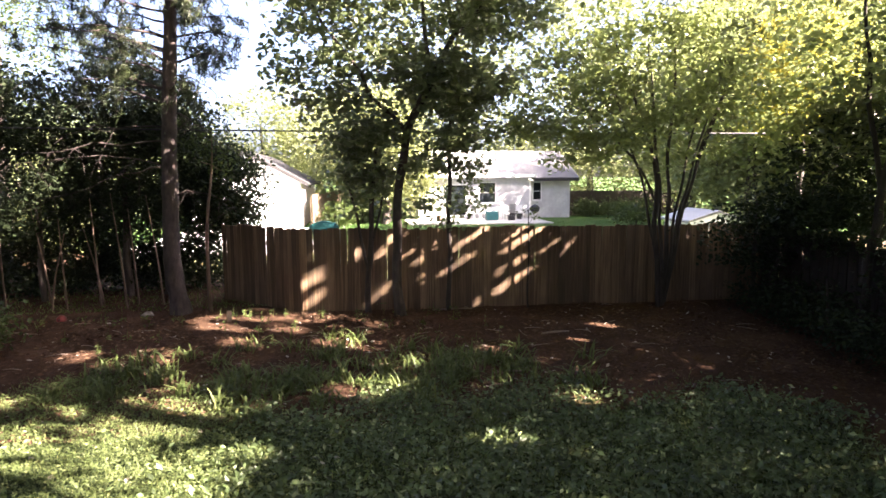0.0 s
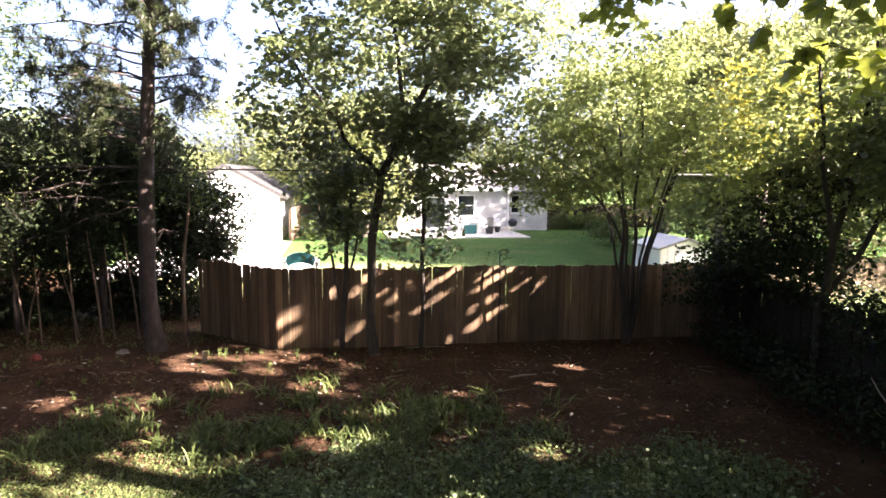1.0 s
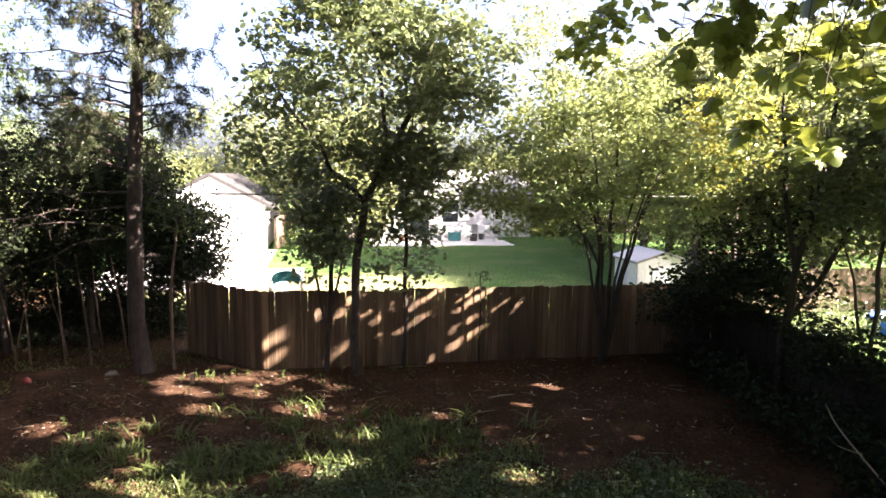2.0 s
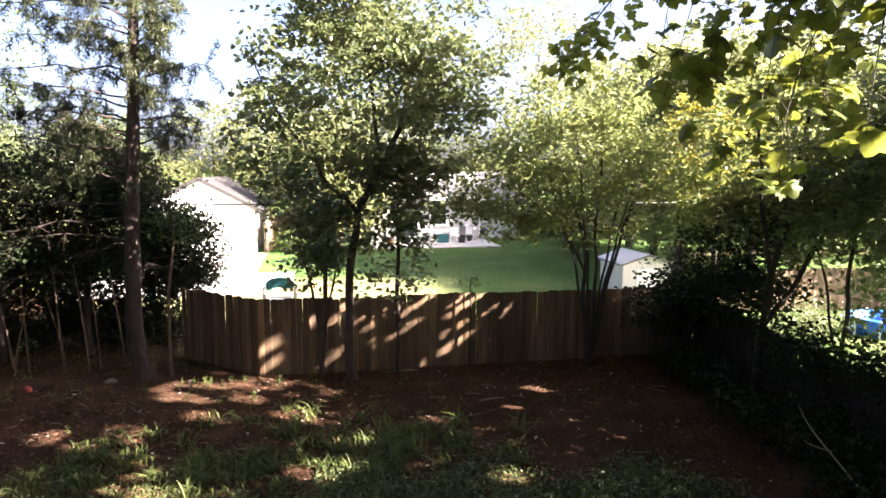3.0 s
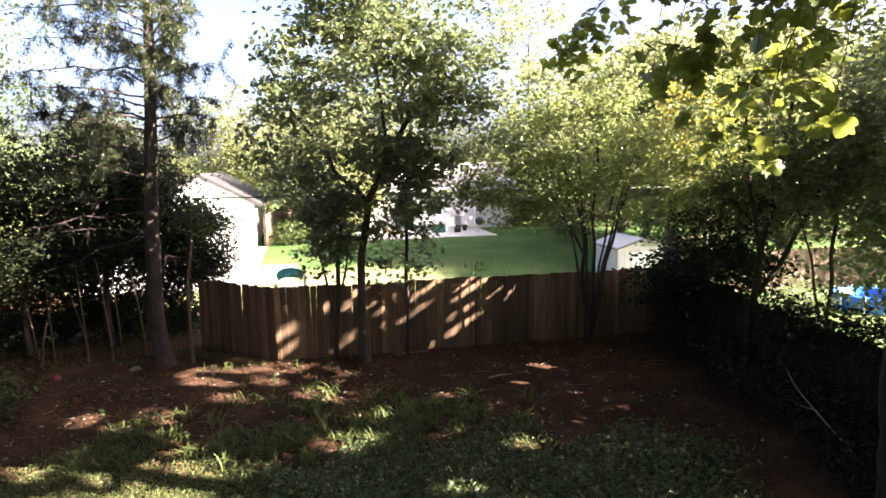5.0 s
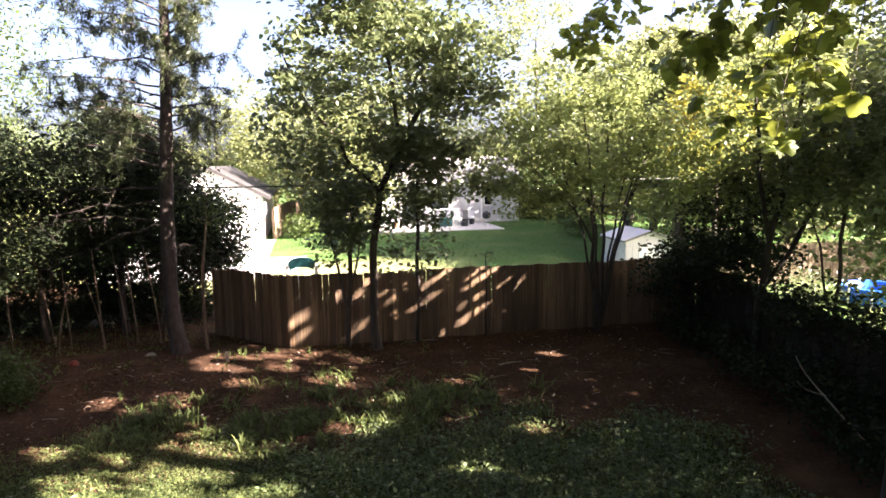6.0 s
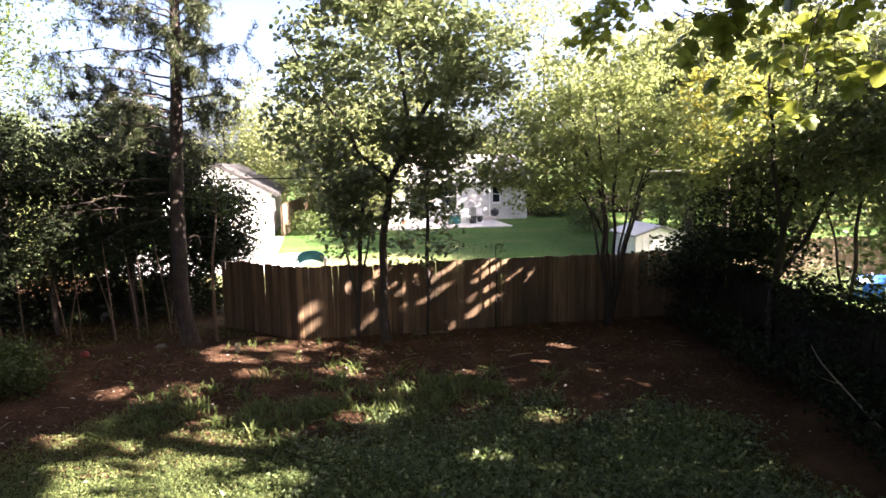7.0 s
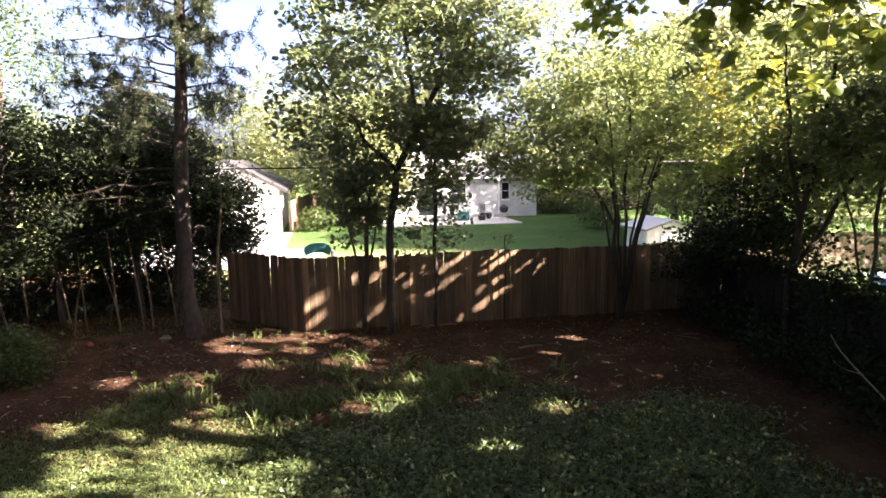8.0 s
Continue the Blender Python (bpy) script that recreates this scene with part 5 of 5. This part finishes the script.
def blade_arrays(foot, ang, ln, w, lean):
    """Bent blades of three faces."""
    d = np.stack([np.cos(ang), np.sin(ang), np.zeros_like(ang)], 1)
    s = np.stack([-np.sin(ang), np.cos(ang), np.zeros_like(ang)], 1)
    up = np.array([0, 0, 1.0])
    vs = []
    for t, ww in ((0, 1.0), (0.4, 0.95), (0.75, 0.6)):
        c = foot + d * (lean * ln * t ** 1.7)[:, None] + up * (ln * (t - 0.45 * lean * t * t))[:, None]
        vs += [c - s * (w * ww / 2)[:, None], c + s * (w * ww / 2)[:, None]]
    vs.append(foot + d * (lean * ln)[:, None] + up * (ln * (1 - 0.55 * lean))[:, None])
    v = np.stack(vs, 1).reshape(-1, 3)
    i = np.arange(len(foot))[:, None] * 7
    f = np.concatenate([i + np.array([q]) for q in ((0, 1, 3), (0, 3, 2), (2, 3, 5), (2, 5, 4), (4, 5, 6))], 1).reshape(-1, 3)
    return v, f


def blades(name, label, centres, per, radius, length, width, mat, category, group="", kind="stuff"):
    c = np.repeat(np.asarray(centres, float), per, 0)
    m = len(c)
    q = c + rng.standard_normal((m, 2)) * radius
    foot = np.stack([q[:, 0], q[:, 1], gz(q[:, 0], q[:, 1])], 1)
    v, f = blade_arrays(foot, rng.uniform(0, 6.283, m), rng.uniform(0.5, 1.2, m) * length, width * rng.uniform(0.7, 1.2, m), rng.uniform(0.3, 1.35, m))
    tagged(new(name, raw_mesh(name, v, f, mat)), label, category, group, kind)


areas = [(-3.7, 9.6, 0.5, 15), (-1.6, 9.1, 0.5, 18), (-0.9, 9.8, 0.5, 13), (0.5, 9.2, 0.5, 15), (0.9, 10.0, 0.5, 9), (2.0, 9.9, 0.6, 15), (3.0, 9.4, 0.5, 6), (-2.3, 10.3, 0.5, 5), (-0.5, 11.0, 0.4, 4), (1.6, 8.6, 0.6, 4)]
cl = np.concatenate([np.array([[a, b]]) + rng.standard_normal((k, 2)) * s for a, b, s, k in areas])
for c in cl:
    blades("lily_plant", "low arching strap-leaved green plant in bare soil", [c], 24, 0.11, 0.37, 0.031, LILY, "plant", "strap-leaved plants", "")
n = 34000
x, y = rng.uniform(-7, 6, n), rng.uniform(3.6, 10.0, n)
keep = y < near_edge(x, y) + rng.normal(0, 0.5, n)
blades("lawn_grass", "uneven blades of lawn grass", np.stack([x, y], 1)[keep], 1, 0.02, 0.12, 0.008, GRASS, "grass")
n = 30000
x, y = rng.uniform(-9, 16, n), 14.3 + 26 * rng.uniform(0, 1, n) ** 1.4
keep = ~((x < -2.6) & (y > 23.9)) & ~((x > 2.9) & (x < 12.2) & (y > 38.1))
blades("back_lawn_grass", "mown green grass of the back lawn", np.stack([x, y], 1)[keep], 1, 0.02, 0.09, 0.02, TURF, "grass")

# fallen leaves, bleached leaves, chips and sticks on the bare soil
n = 17000
x, y = rng.uniform(-8.5, 8.6, n), rng.uniform(7.6, 13.55, n)
keep = rng.random(n) < 0.25 + 0.9 * np.clip(np.sin(x * 1.3 + 1.7 * np.sin(y * 0.9)) * np.sin(y * 1.9 + np.sin(x * 0.8)) + 0.15, 0, 1)
x, y = x[keep], y[keep]
n = len(x)
scatter("leaf_litter", "brown fallen leaves and bark chips on bare soil", np.stack([x, y, gz(x, y) + rng.uniform(0.008, 0.04, n)], 1), 0.085, 0.6, LITTER, 0.0, 2.1, "leaf litter")
n = 260
x, y = rng.uniform(-6.5, 7.2, n), rng.uniform(6.5, 13.3, n)
scatter("pale_leaves", "scattered bleached fallen leaves", np.stack([x, y, gz(x, y) + rng.uniform(0.015, 0.035, n)], 1), 0.085, 0.6, PALE, 0.0, 3.0, "leaf litter")


def sticks():
    tubes = []
    for k in range(80):
        x, y = rng.uniform(-7.5, 7.8), rng.uniform(8.6, 13.4)
        a, ln = rng.uniform(0, 6.283), rng.uniform(0.10, 0.42)
        d = np.array([math.cos(a), math.sin(a)]) * ln
        pts = [(x + d[0] * t + 0.03 * math.sin(5 * t + k), y + d[1] * t, float(gz(x + d[0] * t, y + d[1] * t)) + 0.012 + 0.02 * math.sin(3 * t)) for t in (0, 0.35, 0.7, 1)]
        tubes.append((np.array(pts), np.array([0.008, 0.007, 0.006, 0.003])))
    v, f = joined_tubes(tubes)
    tagged(new("fallen_twigs", raw_mesh("fallen_twigs", v, f, TWIG, True)), "dry fallen twigs strewn over the soil", "twigs", kind="stuff")
    top = thing("fallen_branch", (7.45, 6.2, 0), "long pale bare branch leaning in the undergrowth", "branch")
    c = curve_points([(0.05, 0.95, 1.08, 0.008), (-0.03, 0.6, 0.86, 0.012), (0.0, 0.0, 0.5, 0.015), (0.17, -0.45, 0.1, 0.017), (0.35, -0.8, -0.27, 0.016)], 0.12)
    v, f = tube_arrays(c[:, :3], c[:, 3], 7)
    ob = new("stem", raw_mesh("stem", v, f, TWIG, True))
    ob.parent = top
    c = curve_points([(0.02, 0.2, 0.62, 0.014), (-0.25, 0.35, 0.7, 0.007), (-0.4, 0.4, 0.85, 0.004)], 0.12)
    v, f = tube_arrays(c[:, :3], c[:, 3], 6)
    ob = new("side_twig", raw_mesh("side_twig", v, f, TWIG, True))
    ob.parent = top
    for x, y, a, ln in ((2.2, 9.4, 0.1, 0.5), (3.6, 11.3, 0.2, 0.6), (1.9, 13.35, 0.03, 0.9)):
        z = float(gz(x, y))
        st = thing("fallen_stick", (x, y, z), "pale weathered stick lying on the soil", "stick", "fallen sticks", turn=math.degrees(a))
        v, f = tube_arrays([(-ln / 2, 0, 0.03), (0, 0.02, 0.035), (ln / 2, -0.01, 0.03)], [0.014, 0.02, 0.012], 7, 0.1)
        ob = new("stick", raw_mesh("stick", v, f, TWIG, True))
        ob.parent = st


sticks()

# seedlings along the foot of the fence and under the hedge
n = 80
x, y = rng.uniform(-8.0, 2.5, n), 13.3 - 2.6 * rng.uniform(0, 1, n) ** 1.6
cx, cy = np.repeat(x, 9), np.repeat(y, 9)
tall = np.repeat(rng.uniform(0.08, 0.28, n), 9)
p = np.stack([cx + rng.normal(0, 0.05, len(cx)), cy + rng.normal(0, 0.05, len(cx)), gz(cx, cy) + tall * rng.uniform(0.2, 1.0, len(cx))], 1)
v, f = leaf_arrays(p, 0.065, 0.55, 0.1, 0.7, True)
v2, f2 = joined_tubes([(np.array([(a, b, float(gz(a, b)) - 0.02), (a + 0.01, b, float(gz(a, b)) + 0.14), (a + 0.02, b + 0.02, float(gz(a, b)) + 0.24)]), [0.005, 0.004, 0.002]) for a, b in zip(x, y)], 3)
f2 = np.concatenate([f2[:, [0, 1, 2]], f2[:, [0, 2, 3]]])
tagged(new("seedlings", raw_mesh("seedlings", np.concatenate([v, v2]), np.concatenate([f, f2 + len(v)]), LILY)), "small leafy seedlings coming up through the mulch", "seedlings", kind="stuff")


def field_stone(x, y, r, label):
    z = float(gz(x, y))
    bm = bmesh.new()
    bmesh.ops.create_icosphere(bm, subdivisions=3, radius=1.0)
    for q in bm.verts:
        n_ = noise.noise(q.co * 1.7 + Vector((x, y, 0))) * 0.35 + noise.noise(q.co * 4.0 + Vector((y, x, 0))) * 0.12
        q.co = Vector((q.co.x * r * 1.3, q.co.y * r, max(-0.3, q.co.z) * r * 0.7)) * (1 + n_)
    ob = part("stone", bm, STONE, None, label, True)
    ob.matrix_basis = pose(x, y, z + 0.15 * r, 0, 0, 40 * x)
    tagged(ob, label, "stone", "yard stones")


field_stone(-4.66, 13.85, 0.10, "pale rounded stone lying beside the pine")
ball = thing("play_ball", (-6.2, 13.4, float(gz(-6.2, 13.4)) + 0.03), "faded red plastic ball half sunk in leaf litter", "ball")
bm = bmesh.new()
bmesh.ops.create_uvsphere(bm, u_segments=24, v_segments=16, radius=0.10)
part("shell", bm, RED, ball, smooth=True)
bm = bmesh.new()
bmesh.ops.create_cone(bm, cap_ends=True, segments=12, radius1=0.014, radius2=0.01, depth=0.008, matrix=pose(0, -0.099, 0.02, 82))
part("valve", bm, BLACK, ball)

stake = thing("wooden_stake", (-2.78, 12.9, float(gz(-2.78, 12.9))), "short pale weathered wooden stake in the soil", "stake", turn=20)
part("post", new_box(-0.045, 0.045, -0.04, 0.04, -0.05, 0.24, bevel=0.008), TWIG, stake)
for x in (-3.35, -3.62):
    wp = thing("garden_post", (x, 26.4, 0.02), "thin white painted post beside the drive", "post", "drive posts")
    part("shaft", new_box(-0.05, 0.05, -0.05, 0.05, 0, 1.45, bevel=0.008), TRIM, wp)
    part("cap", new_box(-0.065, 0.065, -0.065, 0.065, 1.451, 1.5, bevel=0.01), TRIM, wp)
